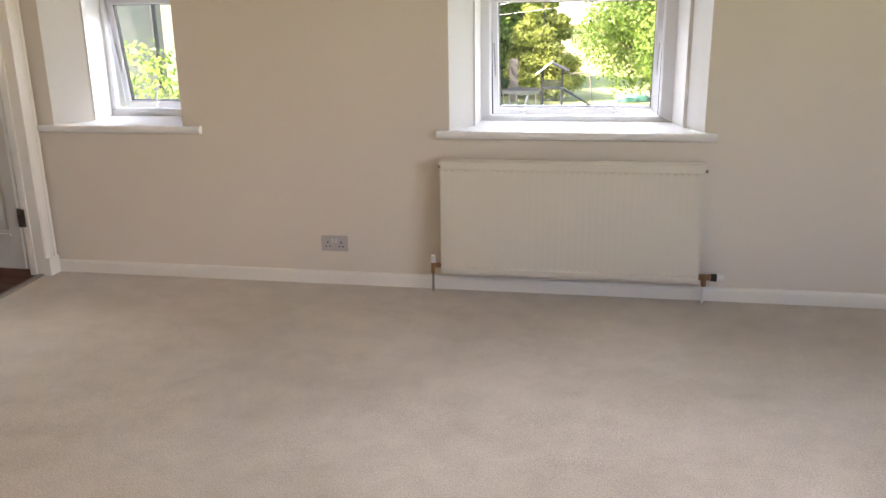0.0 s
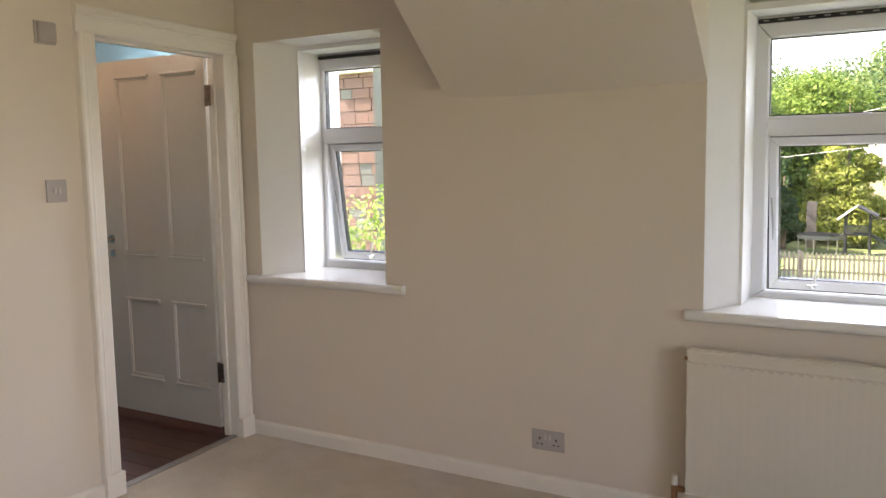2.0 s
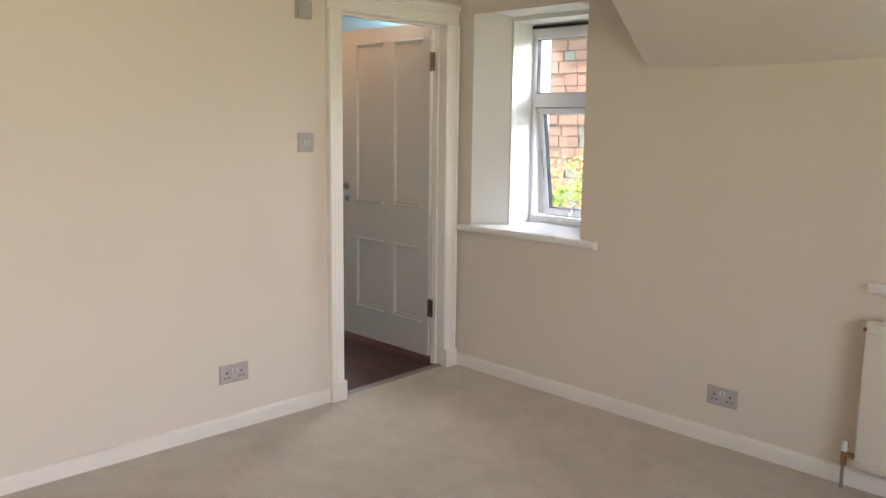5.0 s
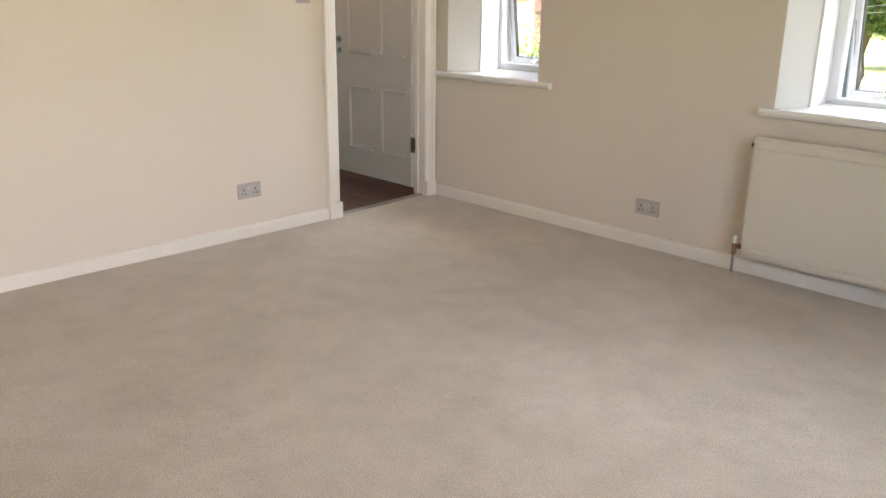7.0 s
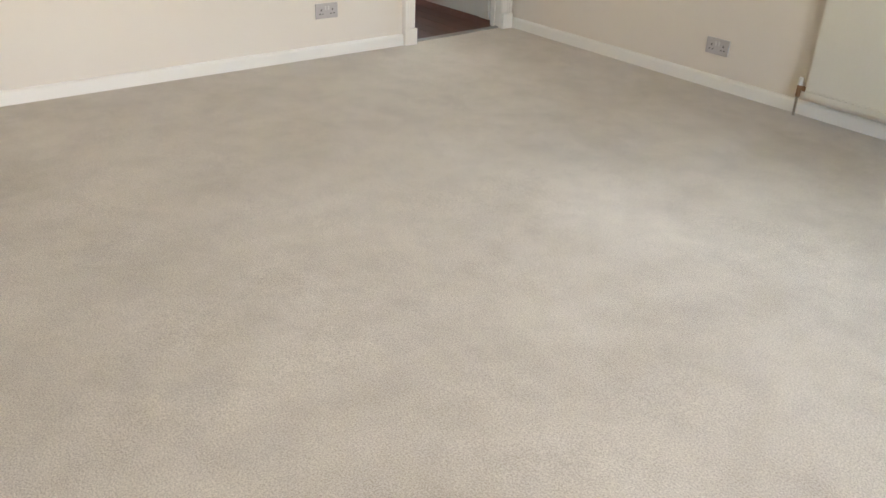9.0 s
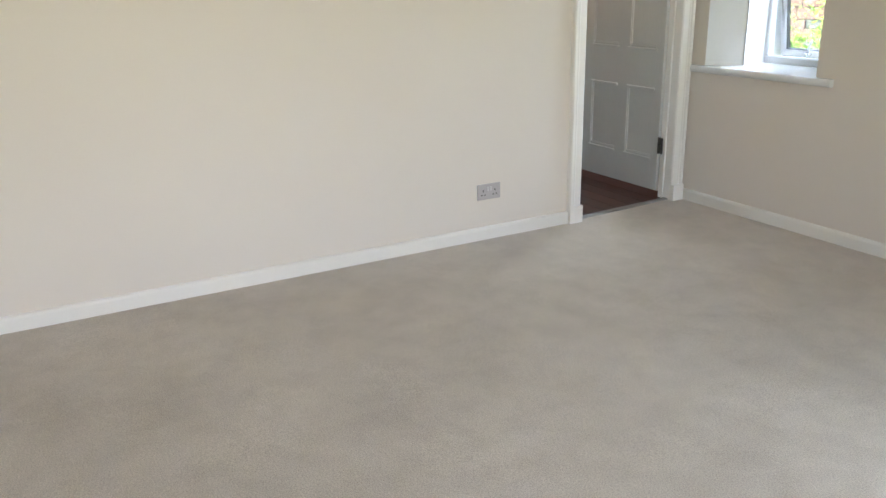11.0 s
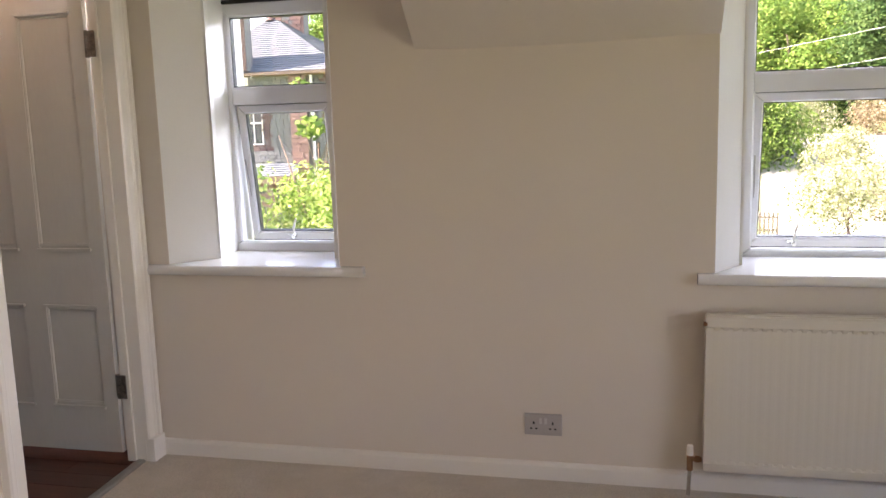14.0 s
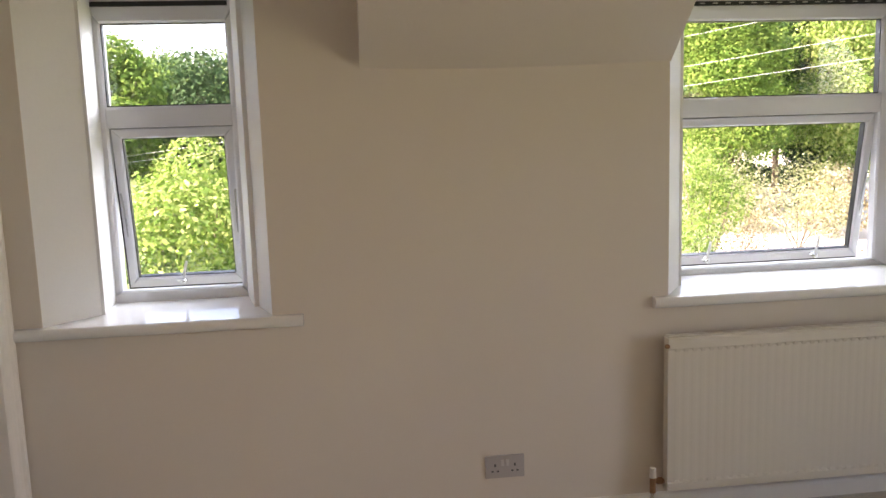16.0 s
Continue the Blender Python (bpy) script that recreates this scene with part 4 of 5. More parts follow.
def conifer(name, label, x, y, h, r, leaf, count, size, seed):
    rng = random.Random(seed)
    z = ground_z(x, y)
    root = tagged(empty(name, (x, y, z)), label, "tree")
    bm = bmesh.new()
    add_tube(bm, [(0, 0, -0.1), (0, 0, h * 0.5), (0, 0, h * 0.97)], [0.16, 0.10, 0.02], 8)
    part("trunk", bm, BARK, root)
    c, rr = [], []
    for k in range(46):
        u = rng.random() ** 0.8
        a = rng.uniform(0, 2 * math.pi)
        w = r * (1 - u) ** 0.75
        c.append((w * 0.65 * math.cos(a), w * 0.65 * math.sin(a), 0.3 + u * (h - 0.5)))
        rr.append(max(0.12, w * 0.42))
    leaves_mesh("crown", c, rr, count, size, leaf, seed, root, squash=0.6)
    return root


# lawn trees seen through the wide window
tree("apple_tree", "round-headed green apple tree on a lawn behind a picket fence", 3.0, 40, 5.9, (4.3, 2.5), 1.5, 0.26, LEAF_MID, 60000, 0.15, 11, 30)
conifer("golden_conifer", "dense golden-green conifer behind a play frame", -2.6, 45.5, 7.2, 2.6, LEAF_GOLD, 26000, 0.17, 12)
conifer("dark_conifer", "dark green cypress at the garden edge", -5.0, 42, 4.4, 1.1, LEAF_DARK, 6000, 0.18, 13)
tree("ash_tree", "tall bright green tree beyond the lawn", 8.6, 52, 12.5, (4.6, 5.2), 4.0, 0.35, LEAF_LIME, 50000, 0.22, 14, 30)
tree("lilac", "low pale flowering shrub by the fence", -5.0, 33.5, 1.6, (1.0, 0.8), 0.4, 0.05, LEAF_PALE, 3000, 0.12, 15, 10, category="shrub")
tree("laurel", "green garden shrub by the fence", -4.4, 31.8, 1.2, (0.8, 0.6), 0.3, 0.05, LEAF_MID, 2500, 0.12, 16, 10, category="shrub")
tree("hazel", "light green tree behind the lawn", -7.5, 52, 7.5, (3.6, 3.4), 2.0, 0.25, LEAF_MID, 14000, 0.32, 17, 22)
# shrubs close to the narrow window
tree("yellow_shrub", "yellow-green large-leaved shrub in front of a grey wall", -4.5, 8.0, 4.5, (0.9, 1.1), 2.2, 0.045, LEAF_SPRING, 2600, 0.062, 21, 16, (0.3, 0.42), category="shrub")
tree("maple_shrub", "bright green large-leaved tree just outside the window", -2.95, 8.4, 5.05, (1.2, 2.15), 1.4, 0.07, LEAF_SPRING, 62000, 0.050, 22, 26, (0.28, 0.42), category="tree")
tree("leafy_branch", "thin leafy young tree standing beside a bright green shrub", -3.75, 9.0, 5.2, (0.35, 0.55), 4.3, 0.02, LEAF_LIME, 260, 0.085, 23, 5, (0.3, 0.45), category="tree")
# woods to the right of the lawn
tree("hazel_bush", "tall twiggy bright green hazel bush close to the house", 5.2, 16.0, 4.7, (1.1, 1.9), 1.2, 0.05, LEAF_SPRING, 9000, 0.06, 36, 20, category="shrub")
tree("sycamore", "tall sunlit green sycamore behind the garden", 12.9, 31, 10.8, (2.9, 4.8), 3.0, 0.35, LEAF_LIME, 90000, 0.11, 31, 30)
conifer("spruce", "dark drooping spruce among green trees", 16.6, 34.0, 13, 3.0, LEAF_DARK, 60000, 0.14, 32)
tree("sycamore", "tall pale green tree beside a dark spruce", 19.0, 32, 10.5, (3.2, 4.6), 3.0, 0.35, LEAF_SPRING, 50000, 0.14, 33, 26)
tree("beech", "dense dark green beech tree behind pale shrubs", 13.6, 47, 12.5, (4.4, 5.4), 2.5, 0.35, LEAF_DEEP, 60000, 0.17, 34, 26)
tree("sapling", "twiggy pale green shrub growing on a garden bank", 6.9, 22, 4.2, (1.7, 2.0), 0.8, 0.06, LEAF_PALE, 7500, 0.06, 35, 18)
for k, (x, y, h, w, leaf, lab) in enumerate(((5.4, 19.5, 2.2, 1.4, LEAF_PALE, "pale cream flowering garden shrub"), (8.6, 21.5, 2.6, 1.8, LEAF_RUST, "rusty-leaved shrub in a sunlit garden"), (8.2, 15.0, 1.8, 1.3, LEAF_RUST, "pale twiggy shrub with dry flower heads"),
                                             (6.2, 13.2, 2.0, 1.2, LEAF_MID, "green garden shrub on a pale bank"), (4.1, 16.5, 1.7, 1.1, LEAF_LIME, "low lime green garden shrub"), (11.5, 23.5, 3.4, 1.9, LEAF_PALE, "pale flowering shrub on the bank"), (10.5, 18.0, 1.6, 1.3, LEAF_RUST, "low rusty brown shrub"))):
    tree("garden_shrub", lab, x, y, h, (w, h * 0.42), h * 0.3, 0.05, leaf, 5000, 0.06, 40 + k, 14, category="shrub")
# trees between the stone house and the garden
for k, (x, y, h, w, leaf, lab) in enumerate(((-14.5, 58, 9.8, 5.0, LEAF_MID, "tall green tree behind a stone house"), (-20.5, 56, 13.2, 4.5, LEAF_LIME, "tall lime green tree behind a stone house"), (-9.5, 46, 8.6, 4.0, LEAF_DARK, "dark green tree beside a stone house"), (-12.2, 40, 9.0, 3.2, LEAF_LIME, "bright green tree beside a stone house"), (-5.6, 56, 8.8, 4.2, LEAF_MID, "green tree beyond the lawn"))):
    tree("park_tree", lab, x, y, h, (w, h * 0.36), h * 0.3, 0.3, leaf, 30000, 0.24, 60 + k, 26)


def far_woods():
    """The wooded hill, crown by crown."""
    rng = random.Random(77)
    c, r = [], []
    for k in range(300):
        x, y = rng.uniform(-75, 95), rng.uniform(72, 138)
        z = ground_z(x, y)
        rad = rng.uniform(3.6, 6.2)
        for j in range(3):
            c.append((x + rng.uniform(-2.2, 2.2), y + rng.uniform(-2.2, 2.2), z + rad * rng.uniform(0.4, 1.2)))
            r.append(rad * rng.uniform(0.6, 0.95))
    ob = leaves_mesh("far_woods", c, r, 560000, 0.42, LEAF_FAR, 78)
    tagged(ob, "wooded hillside of mixed green trees", "woods", kind="stuff")


far_woods()

# pale sunlit bank with its wall
bm = bmesh.new()
prism([(17.0, GZ - 0.2), (17.0, GZ + 0.05), (30.0, -2.2), (44.0, 0.3), (47.0, 0.4), (47.0, GZ - 0.2)], "x", 4.6, 30, bm)
setting(bm, "bank", GRAVEL, "pale sunlit gravel bank rising to a hedge")
bm = bmesh.new()
prism([(6.4, 33.0), (16.0, 35.0), (15.9, 35.5), (6.3, 33.5)], "z", GZ, -0.55, bm)
setting(bm, "yard_wall", noisy("limewash", (0.72, 0.70, 0.64), (0.80, 0.78, 0.72), 1, 20, 0.9, 0.3, 0.01), "low whitewashed garden wall")
for k, (x, y, z, h, w, leaf, lab) in enumerate(((5.6, 27.0, -2.3, 2.4, 1.7, LEAF_PALE, "pale flowering shrub low on a bank"), (8.2, 30.0, -2.2, 2.2, 1.8, LEAF_RUST, "dry twiggy shrub on a pale bank"), (7.0, 36.0, -1.2, 1.9, 1.7, LEAF_PALE, "pale flowering shrub halfway up a bank"), (12.0, 29.0, -2.2, 2.2, 1.9, LEAF_PALE, "cream flowering shrub on a bank"), (15.0, 27.5, -2.4, 2.0, 1.8, LEAF_RUST, "dry tan shrub on a pale bank"), (7.6, 44.5, 0.2, 2.3, 1.9, LEAF_PALE, "pale pink flowering shrub on a bank"), (10.6, 45.0, 0.2, 2.6, 2.0, LEAF_RUST, "copper-leaved shrub on a pale bank"), (13.8, 44.5, 0.2, 2.4, 2.0, LEAF_PALE, "pale flowering shrub on a bank"), (17.5, 44.5, 0.2, 2.8, 2.3, LEAF_RUST, "tan-leaved shrub on a pale bank"), (21.5, 43.5, 0.2, 3.0, 2.4, LEAF_PALE, "pale cream shrub on a sunlit bank"), (24.5, 42.0, 0.0, 3.0, 2.4, LEAF_MID, "green shrub at the end of a bank"))):
    tree("bank_shrub", lab, x, y, h, (w, h * 0.45), h * 0.3, 0.05, leaf, 5500, 0.11, 90 + k, 14, z=z, category="shrub")


def picket_fence():
    root = tagged(empty("picket_fence", (-6, 32.5, GZ)), "weathered pale timber picket fence across the lawn", "fence")
    bm = boxes((0, 14, 0.03, 0.07, 0.25, 0.33), (0, 14, 0.03, 0.07, 0.72, 0.80))
    part("rail", bm, TIMBER, root)
    me = None
    for k in range(93):
        x = 0.02 + k * 0.15
        if me is None:
            bm = prism([(0, 0.02), (0.085, 0.02), (0.085, 0.92), (0.0425, 1.0), (0, 0.92)], "y", 0.0, 0.025)
            s = part("picket", bm, TIMBER, root)
            me = s.data
        else:
            s = new("picket", me)
            s.parent = root
        s.location = (x, 0, 0)
    for k in range(6):
        bm = boxes((k * 2.77, k * 2.77 + 0.09, 0.07, 0.16, -0.05, 1.02))
        part("post", bm, TIMBER, root)


picket_fence()


def play_frame():
    root = tagged(empty("play_frame", (-2.35, 40.5, GZ)), "dark timber climbing frame with pale roof and slide", "play frame")
    root.scale = (0.8, 0.8, 0.8)
    for x in (0, 1.2):
        for y in (0, 1.2):
            part("post", boxes((x, x + 0.1, y, y + 0.1, 0, 2.35)), PLAYDARK, root)
    part("platform", boxes((0, 1.3, 0, 1.3, 1.1, 1.2)), PLAYDARK, root)
    bm = bmesh.new()
    for k in range(5):
        add_box(bm, 0.02, 1.28, -0.03, 0.0, 1.25 + k * 0.09, 1.32 + k * 0.09)
    part("railing", bm, PLAYDARK, root)
    bm = prism([(-0.35, 2.0), (0.6, 2.75), (0.63, 2.68), (-0.30, 1.93)], "y", -0.2, 1.5)
    part("roof_panel", bm, PALEROOF, root, "pale sunlit roof panel")
    bm = prism([(0.66, 2.7), (1.65, 2.2), (1.62, 2.12), (0.63, 2.62)], "y", -0.2, 1.5)
    part("roof_panel", bm, PLAYDARK, root, "dark roof panel")
    bm = prism([(1.3, 1.2), (3.0, 0.15), (3.2, 0.15), (3.2, 0.08), (2.95, 0.08), (1.3, 1.05)], "y", 0.3, 0.9)
    part("slide", bm, PLAYDARK, root, "dark slide")
    bm = bmesh.new()
    add_tube(bm, [(1.3, 0.6, 2.0), (2.9, 0.6, 2.0)], 0.05, 8)
    add_tube(bm, [(2.9, 0.6, 2.0), (3.1, 0.0, 0)], 0.045, 8)
    add_tube(bm, [(2.9, 0.6, 2.0), (3.1, 1.3, 0)], 0.045, 8)
    part("swing_beam", bm, TIMBER, root)


play_frame()


def trampoline():
    root = tagged(empty("trampoline", (-3.3, 41.2, GZ)), "round trampoline with dark mat and pale blue skirt", "trampoline")
    bm = bmesh.new()
    add_cyl(bm, (0, 0, 0.82), (0, 0, 0.86), 0.85, seg=28)
    part("mat", bm, BLACK, root)
    bm = bmesh.new()
    add_cyl(bm, (0, 0, 0.66), (0, 0, 0.84), 1.0, 1.02, 28, cap=False)
    part("skirt", bm, STONEG, root)
    for k in range(6):
        a = k * math.pi / 3 + 0.3
        bm = bmesh.new()
        add_tube(bm, [(0.94 * math.cos(a), 0.94 * math.sin(a), 0), (0.97 * math.cos(a), 0.97 * math.sin(a), 0.75)], 0.03, 8)
        part("leg", bm, STEEL, root)


trampoline()
bm = bmesh.new()
add_box(bm, 0, 0.45, 0, 0.08, 0, 2.2, 0.02)
sh = tagged(link(bm, "garden_screen", TIMBER), "tall weathered timber screen panel in the garden", "screen")
sh.location = (-4.15, 43.2, GZ)
bm = bmesh.new()
for k in range(7):
    add_box(bm, 1.0 * (k % 4) * 0.5, 1.0 * (k % 4) * 0.5 + 0.6, 0.2 * k, 0.2 * k + 0.5, 0, 0.25 + 0.05 * (k % 3), 0.08)
sh = tagged(link(bm, "sandpit_cover", TEALCOVER), "crumpled teal garden cover lying on the lawn", "cover")
sh.location = (1.3, 43, GZ)


# ---- neighbouring houses ----
def stone_wall(name, x0, x1, z0, z1, y, root, holes, rngseed, quoin=True, size=1.0, all_red=False):
    """A squared rubble wall: a mortar core with stones standing proud of it."""
    rng = random.Random(rngseed)
    core = part(name, boxes((x0, x1, y + 0.04, y + 0.5, z0, z1)), MORTAR, root, "grey rubble stone wall with red sandstone quoins")
    grey, red = bmesh.new(), bmesh.new()
    z = z0
    while z < z1 - 0.05:
        hh = min(rng.uniform(0.16, 0.28) * size, z1 - z)
        x = x0
        while x < x1 - 0.02:
            w = min(rng.uniform(0.25, 0.6) * size, x1 - x)
            edge = x < x0 + 0.3 or x + w > x1 - 0.3  # corner stones
            near = all_red and rng.random() < 0.8 or any(hx0 - 0.32 < x + w / 2 < hx1 + 0.32 and hz0 - 0.25 < z + hh / 2 < hz1 + 0.25 for hx0, hx1, hz0, hz1 in holes)
            inside = any(hx0 < x + w / 2 < hx1 and hz0 < z + hh / 2 < hz1 for hx0, hx1, hz0, hz1 in holes)
            if not inside:
                bm = red if (edge and quoin) or near else grey
                g = 0.007
                add_box(bm, x + g, x + w - g, y - rng.uniform(0.0, 0.025), y + 0.05, z + g, z + hh - g)
            x += w
        z += hh
    for bm, mt, nm in ((grey, STONEG, "stones"), (red, STONER, "dressed_stones")):
        o = part(nm, bm, mt, core)
        o["kind"] = "stuff"
    return core


def sash_window(root, x, z, w, h, y):
    bm = bmesh.new()
    frame_ring(bm, x, x + w, z, z + h, 0.035, 0.035, 0.035, 0.035, y - 0.01, y + 0.05)
    add_box(bm, x + 0.06, x + w - 0.06, y, y + 0.04, z + h / 2 - 0.03, z + h / 2 + 0.03)
    add_box(bm, x + w / 2 - 0.015, x + w / 2 + 0.015, y, y + 0.04, z + 0.06, z + h - 0.06)
    f = part("window", bm, GLOSS, root, "white sash window")
    part("pane", boxes((x + 0.05, x + w - 0.05, y + 0.03, y + 0.038, z + 0.05, z + h - 0.05)), DARKGLASS, f)


def slate_roof(root, quad, rows, cols, name="roof"):
    """Slates laid over a slope given by its corners: eave left, eave right, ridge right, ridge left."""
    a, b, c, d = (Vector(p) for p in quad)
    nrm = (b - a).cross(d - a).normalized()
    if nrm.z < 0:
        nrm = -nrm
    bm = bmesh.new()
    vs = [bm.verts.new(p - nrm * 0.05) for p in (a, b, c, d)] + [bm.verts.new(p - nrm * 0.20) for p in (a, b, c, d)]
    for f in ((0, 1, 2, 3), (7, 6, 5, 4), (0, 4, 5, 1), (1, 5, 6, 2), (2, 6, 7, 3), (3, 7, 4, 0)):
        bm.faces.new([vs[i] for i in f])
    bmesh.ops.recalc_face_normals(bm, faces=bm.faces)
    deck = part(name, bm, BARK, root, "grey slate roof")
    rng = random.Random(9)
    bm = bmesh.new()
    for j in range(rows):
        v0, v1 = j / rows, min(1, (j + 1.25) / rows)
        off = 0.5 * (j % 2)
        for i in range(-1, cols):
            u0, u1 = max(0, (i + off) / cols), min(1, (i + 1 + off) / cols)
            if u1 - u0 < 0.002:
                continue

            def at(u, v, k):
                return (a * (1 - u) + b * u) * (1 - v) + (d * (1 - u) + c * u) * v + nrm * k
            t = rng.uniform(0.012, 0.03)
            g = (u1 - u0) * 0.03
            q = [at(u0 + g, v0, t), at(u1 - g, v0, t), at(u1 - g, v1, -0.01), at(u0 + g, v1, -0.01), at(u0 + g, v0, -0.03), at(u1 - g, v0, -0.03)]
            w = [bm.verts.new(p) for p in q]
            bm.faces.new((w[0], w[1], w[2], w[3]))
            bm.faces.new((w[4], w[5], w[1], w[0]))
    o = part("slates", bm, SLATE, deck)
    o["kind"] = "stuff"
    return deck


def stone_house():
    root = tagged(empty("stone_house", (0, 0, 0)), "old grey stone house with red sandstone quoins and slate roof", "house")
    x0, x1, y, ze = -15.6, -10.5, 28.0, 3.42
    holes = [(-13.95, -13.27, 0.93, 2.45), (-13.6, -13.1, -2.6, -0.9)]
    stone_wall("wall", x0, x1, GZ, ze, y, root, holes, 3, size=0.55)
    for hx0, hx1, hz0, hz1 in holes:
        sash_window(root, hx0, hz0, hx1 - hx0, hz1 - hz0, y)
    part("side_wall", boxes((x1 - 0.02, x1 + 0.3, y + 0.1, y + 6, GZ, ze)), STONEG, root)
    part("side_wall", boxes((x0, x0 + 0.4, y + 0.51, y + 6, GZ, ze)), STONEG, root)
    slate_roof(root, ((x0 - 0.3, y - 0.3, ze), (x1 + 0.4, y - 0.3, ze), (-13.68, y + 2.6, 5.55), (-14.1, y + 2.6, 5.55)), 26, 40)
    slate_roof(root, ((x1 + 0.4, y - 0.3, ze), (x1 + 0.4, y + 6.3, ze), (-13.68, y + 3.0, 5.55), (-13.68, y + 2.6, 5.55)), 26, 40)
    bm = bmesh.new()
    add_cyl(bm, (-13.9, y + 2.6, 5.5), (-13.9, y + 2.6, 5.8), 0.22, 0.05, 10)
    part("finial", bm, STONER, root)
    stone_wall("chimney_stack", -14.0, -12.8, 3.9, 7.6, y + 3.1, root, [], 4, size=0.6)
    bm = bmesh.new()
    add_box(bm, -14.1, -12.7, y + 3.0, y + 4.1, 7.6, 7.8, 0.03)
    part("chimney_cap", bm, STONER, root)
    # taller wing standing forward of the roof
    stone_wall("tower_wall", -15.9, -13.52, ze + 0.05, 6.6, y - 0.45, root, [], 6, size=0.55)
    part("gutter", boxes((x0 - 0.3, x1 + 0.4, y - 0.45, y - 0.30, ze - 0.12, ze - 0.02)), BARK, root, "brown metal gutter")
    bm = bmesh.new()
    add_cyl(bm, (-11.33, y - 0.12, GZ), (-11.33, y - 0.12, ze - 0.1), 0.05, seg=10)
    for z in (-1.5, 0.35, 1.9):
        add_cyl(bm, (-11.33, y - 0.12, z), (-11.33, y - 0.12, z + 0.12), 0.075, seg=10)
    part("drainpipe", bm, PALEROOF, root, "pale painted drainpipe")
    stone_wall("buttress", -12.12, -11.5, GZ, ze - 0.15, y - 0.22, root, [], 12, size=0.8, all_red=True)
    bm = bmesh.new()
    add_cyl(bm, (-12.2, y - 0.1, GZ), (-12.2, y - 0.1, -0.2), 0.06, seg=10)
    part("drainpipe", bm, BLACK, root, "black drainpipe")
    # lean-to roof over the door
    slate_roof(root, ((-15.6, y - 1.5, -0.10), (-11.5, y - 1.5, -0.10), (-11.9, y - 0.05, 0.27), (-15.6, y - 0.05, 0.27)), 6, 22, "porch_roof")
    part("fascia", boxes((-15.6, -11.5, y - 1.56, y - 1.51, -0.36, -0.10)), BARK, root)
    stone_wall("porch_wall", -15.5, -12.3, GZ, -0.3, y - 1.3, root, [(-14.0, -13.4, -3, -0.8)], 14, size=0.6)
    # lower wing to the right
    slate_roof(root, ((-15.4, y + 7.5, 3.0), (-12.6, y + 7.5, 3.0), (-12.9, y + 10, 4.5), (-15.4, y + 10, 4.5)), 12, 16, "wing_roof")
    part("wing_wall", boxes((-15.2, -12.7, y + 7.8, y + 10, GZ, 2.95)), STONEG, root)
    bm = prism([(-13.6, 3.1), (-13.55, 4.1), (-13.15, 4.75), (-12.75, 4.1), (-12.7, 3.1)], "y", y + 7.2, y + 7.6)
    part("wing_gable", bm, CREAM, root, "cream rendered gablet")


stone_house()


def harled_house():
    root = tagged(empty("harled_house", (0, 0, 0)), "grey harled gable wall with a black downpipe", "house")
    plan = [(-5.05, 10.0), (-7.95, 15.0), (-9.0, 15.0), (-5.85, 10.0)]
    part("wall", prism(plan, "z", GZ, 5.6), HARL, root, "grey harled wall")
    part("roof", prism([(x * 1.01, y) for x, y in plan], "z", 5.6, 5.75), SLATE, root, "grey slate roof edge")
    bm = bmesh.new()
    add_tube(bm, [(-5.28, 9.93, 3.6), (-5.12, 9.93, 2.6), (-5.10, 9.93, -3)], 0.035, 8)
    part("downpipe", bm, BLACK, root, "black downpipe")


harled_house()


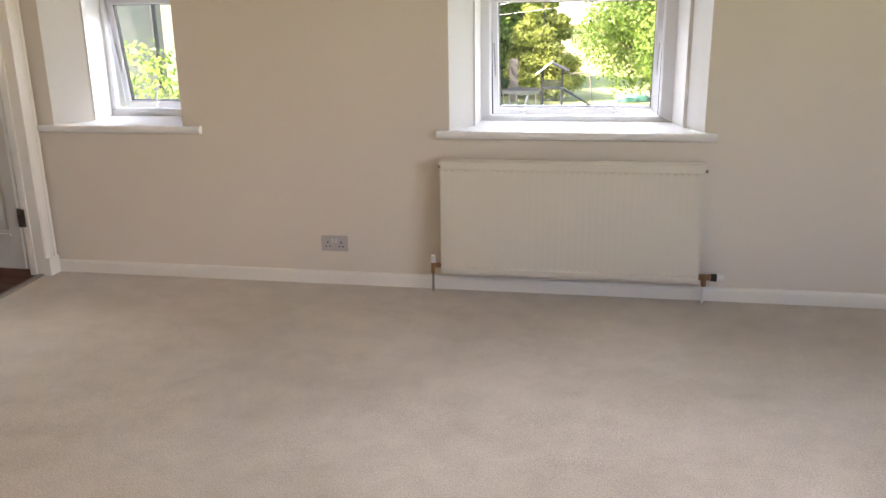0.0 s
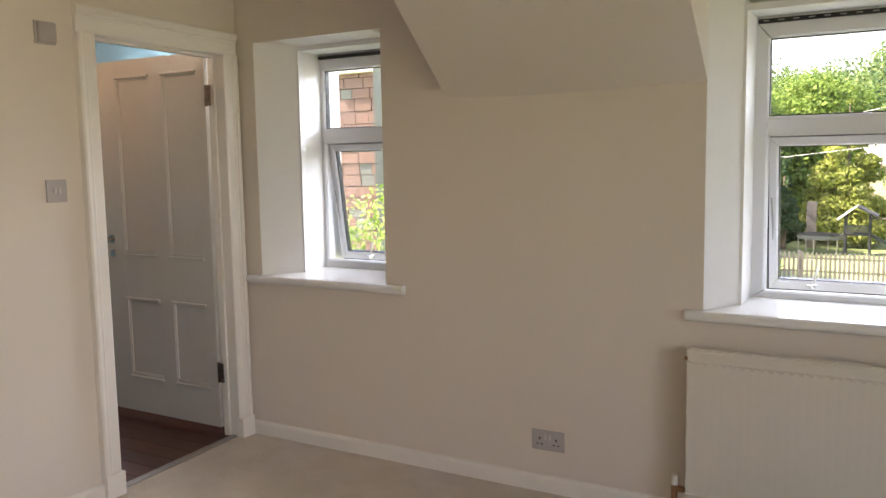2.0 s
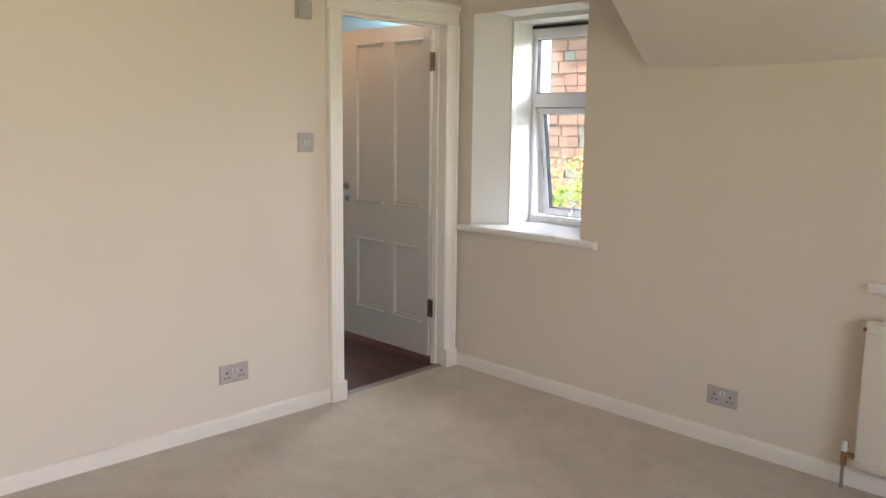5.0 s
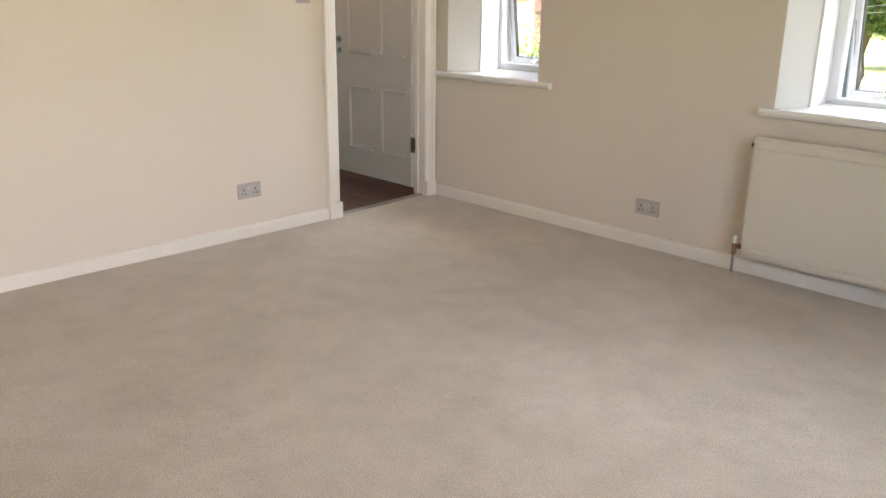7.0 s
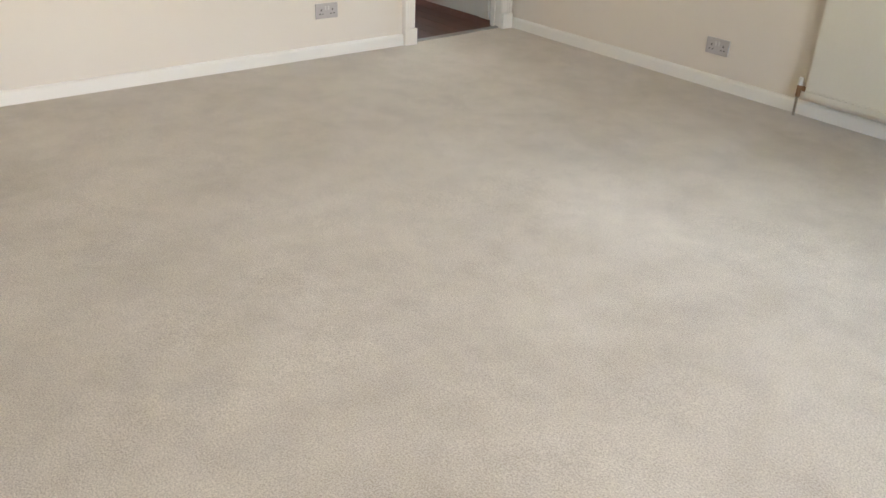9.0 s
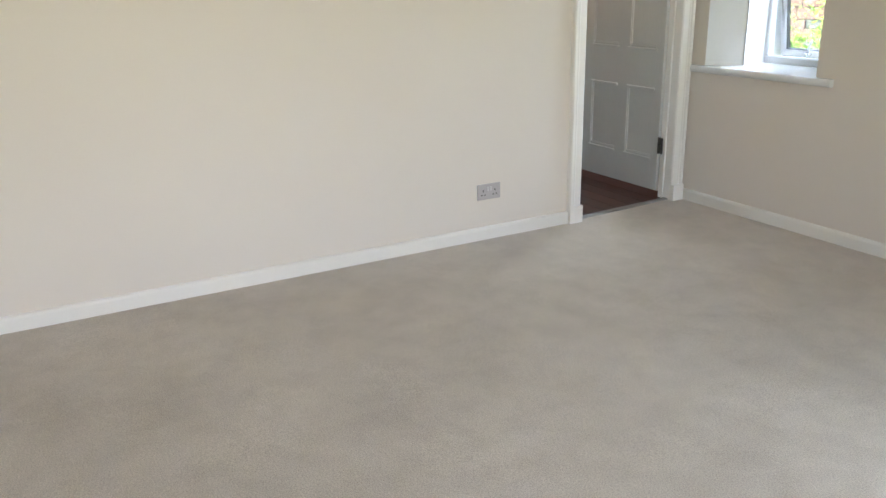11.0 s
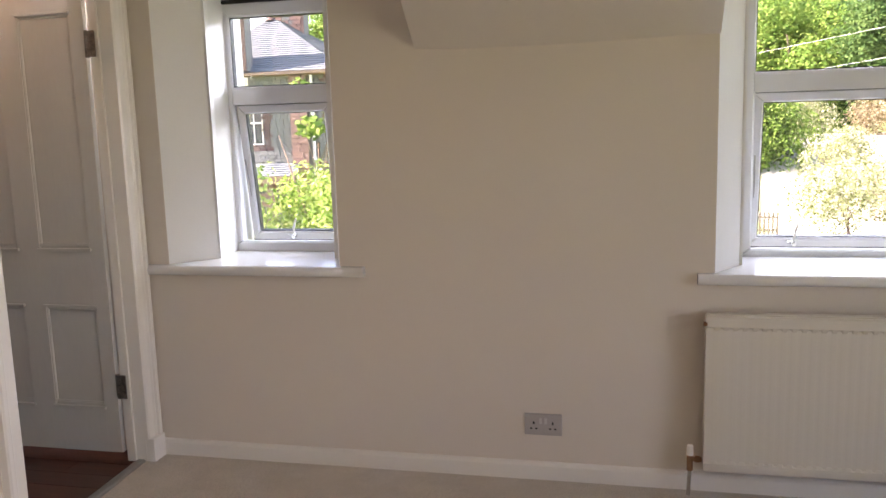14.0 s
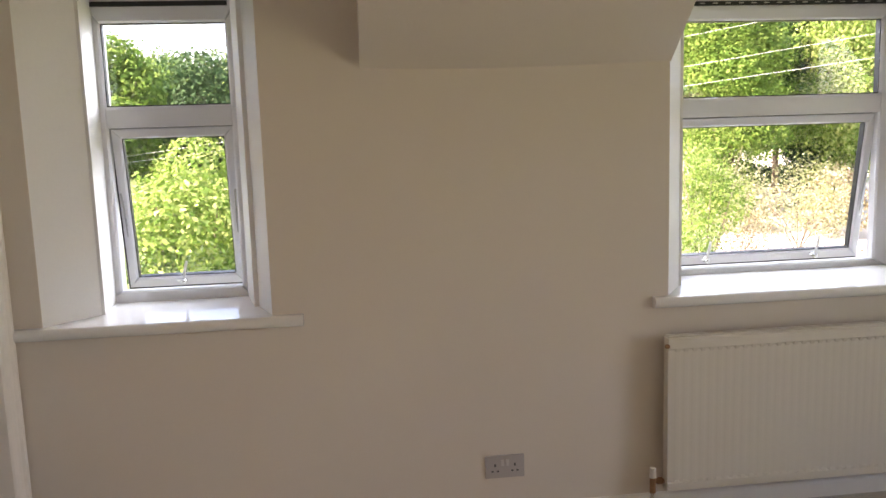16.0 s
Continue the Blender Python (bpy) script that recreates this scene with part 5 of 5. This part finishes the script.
def cream_house():
    root = tagged(empty("cream_house", (0, 0, 0)), "cream rendered house with red fascia and slate roof", "house")
    y = 14.0
    part("wall", boxes((-15.5, -9.35, y, y + 5, GZ, 2.65)), CREAM, root, "cream rendered wall")
    part("fascia", boxes((-15.7, -9.2, y - 0.32, y - 0.27, 2.62, 2.86)), REDP, root, "bright red painted fascia board")
    slate_roof(root, ((-15.7, y - 0.3, 2.86), (-9.1, y - 0.3, 2.86), (-9.1, y + 2.6, 5.0), (-15.7, y + 2.6, 5.0)), 16, 34)
    bm = bmesh.new()
    frame_ring(bm, -10.75, -10.0, 1.2, 2.3, 0.09, 0.09, 0.09, 0.09, y - 0.05, y + 0.04)
    f = part("window", bm, REDP, root, "red framed window")
    part("pane", boxes((-10.67, -10.08, y - 0.02, y - 0.012, 1.28, 2.22)), DARKGLASS, f)
    stone_wall("wall", -9.33, -7.3, GZ, 3.05, y - 0.6, root, [(-8.5, -8.1, -9, -8)], 8, size=0.9, all_red=True)
    bm = bmesh.new()
    add_box(bm, -9.4, -7.2, y - 0.72, y + 0.1, 3.05, 3.2, 0.03)
    part("coping", bm, PALEROOF, root, "pale stone coping")


cream_house()

# farther house between the trees
fh = tagged(empty("far_cottage", (0.2, 66, ground_z(0.2, 66))), "white cottage with a grey roof among trees", "house")
part("wall", boxes((-3, 3, 0, 5, 0, 3.6)), CREAM, fh)
bm = prism([(-0.4, 3.5), (2.5, 5.6), (5.4, 3.5)], "x", -3.3, 3.3)
part("roof", bm, PALEROOF, fh, "pale sunlit roof")


def wire(name, a, b, sag):
    pts = []
    for k in range(17):
        u = k / 16
        p_ = Vector(a) * (1 - u) + Vector(b) * u
        p_.z -= sag * 4 * u * (1 - u)
        pts.append(p_)
    bm = bmesh.new()
    add_tube(bm, pts, 0.005, 6)
    ob = link(bm, name, PALEROOF)
    tagged(ob, "pale overhead cable hanging across the garden", "cable", "overhead cables")


wire("overhead_cable", (-9, 30, 1.5), (14, 18, 4.75), 0.1)
wire("overhead_cable", (-9, 30, 1.0), (14, 18, 3.9), 0.1)
wire("overhead_cable", (-9, 30, 0.8), (14, 18, 3.3), 0.1)
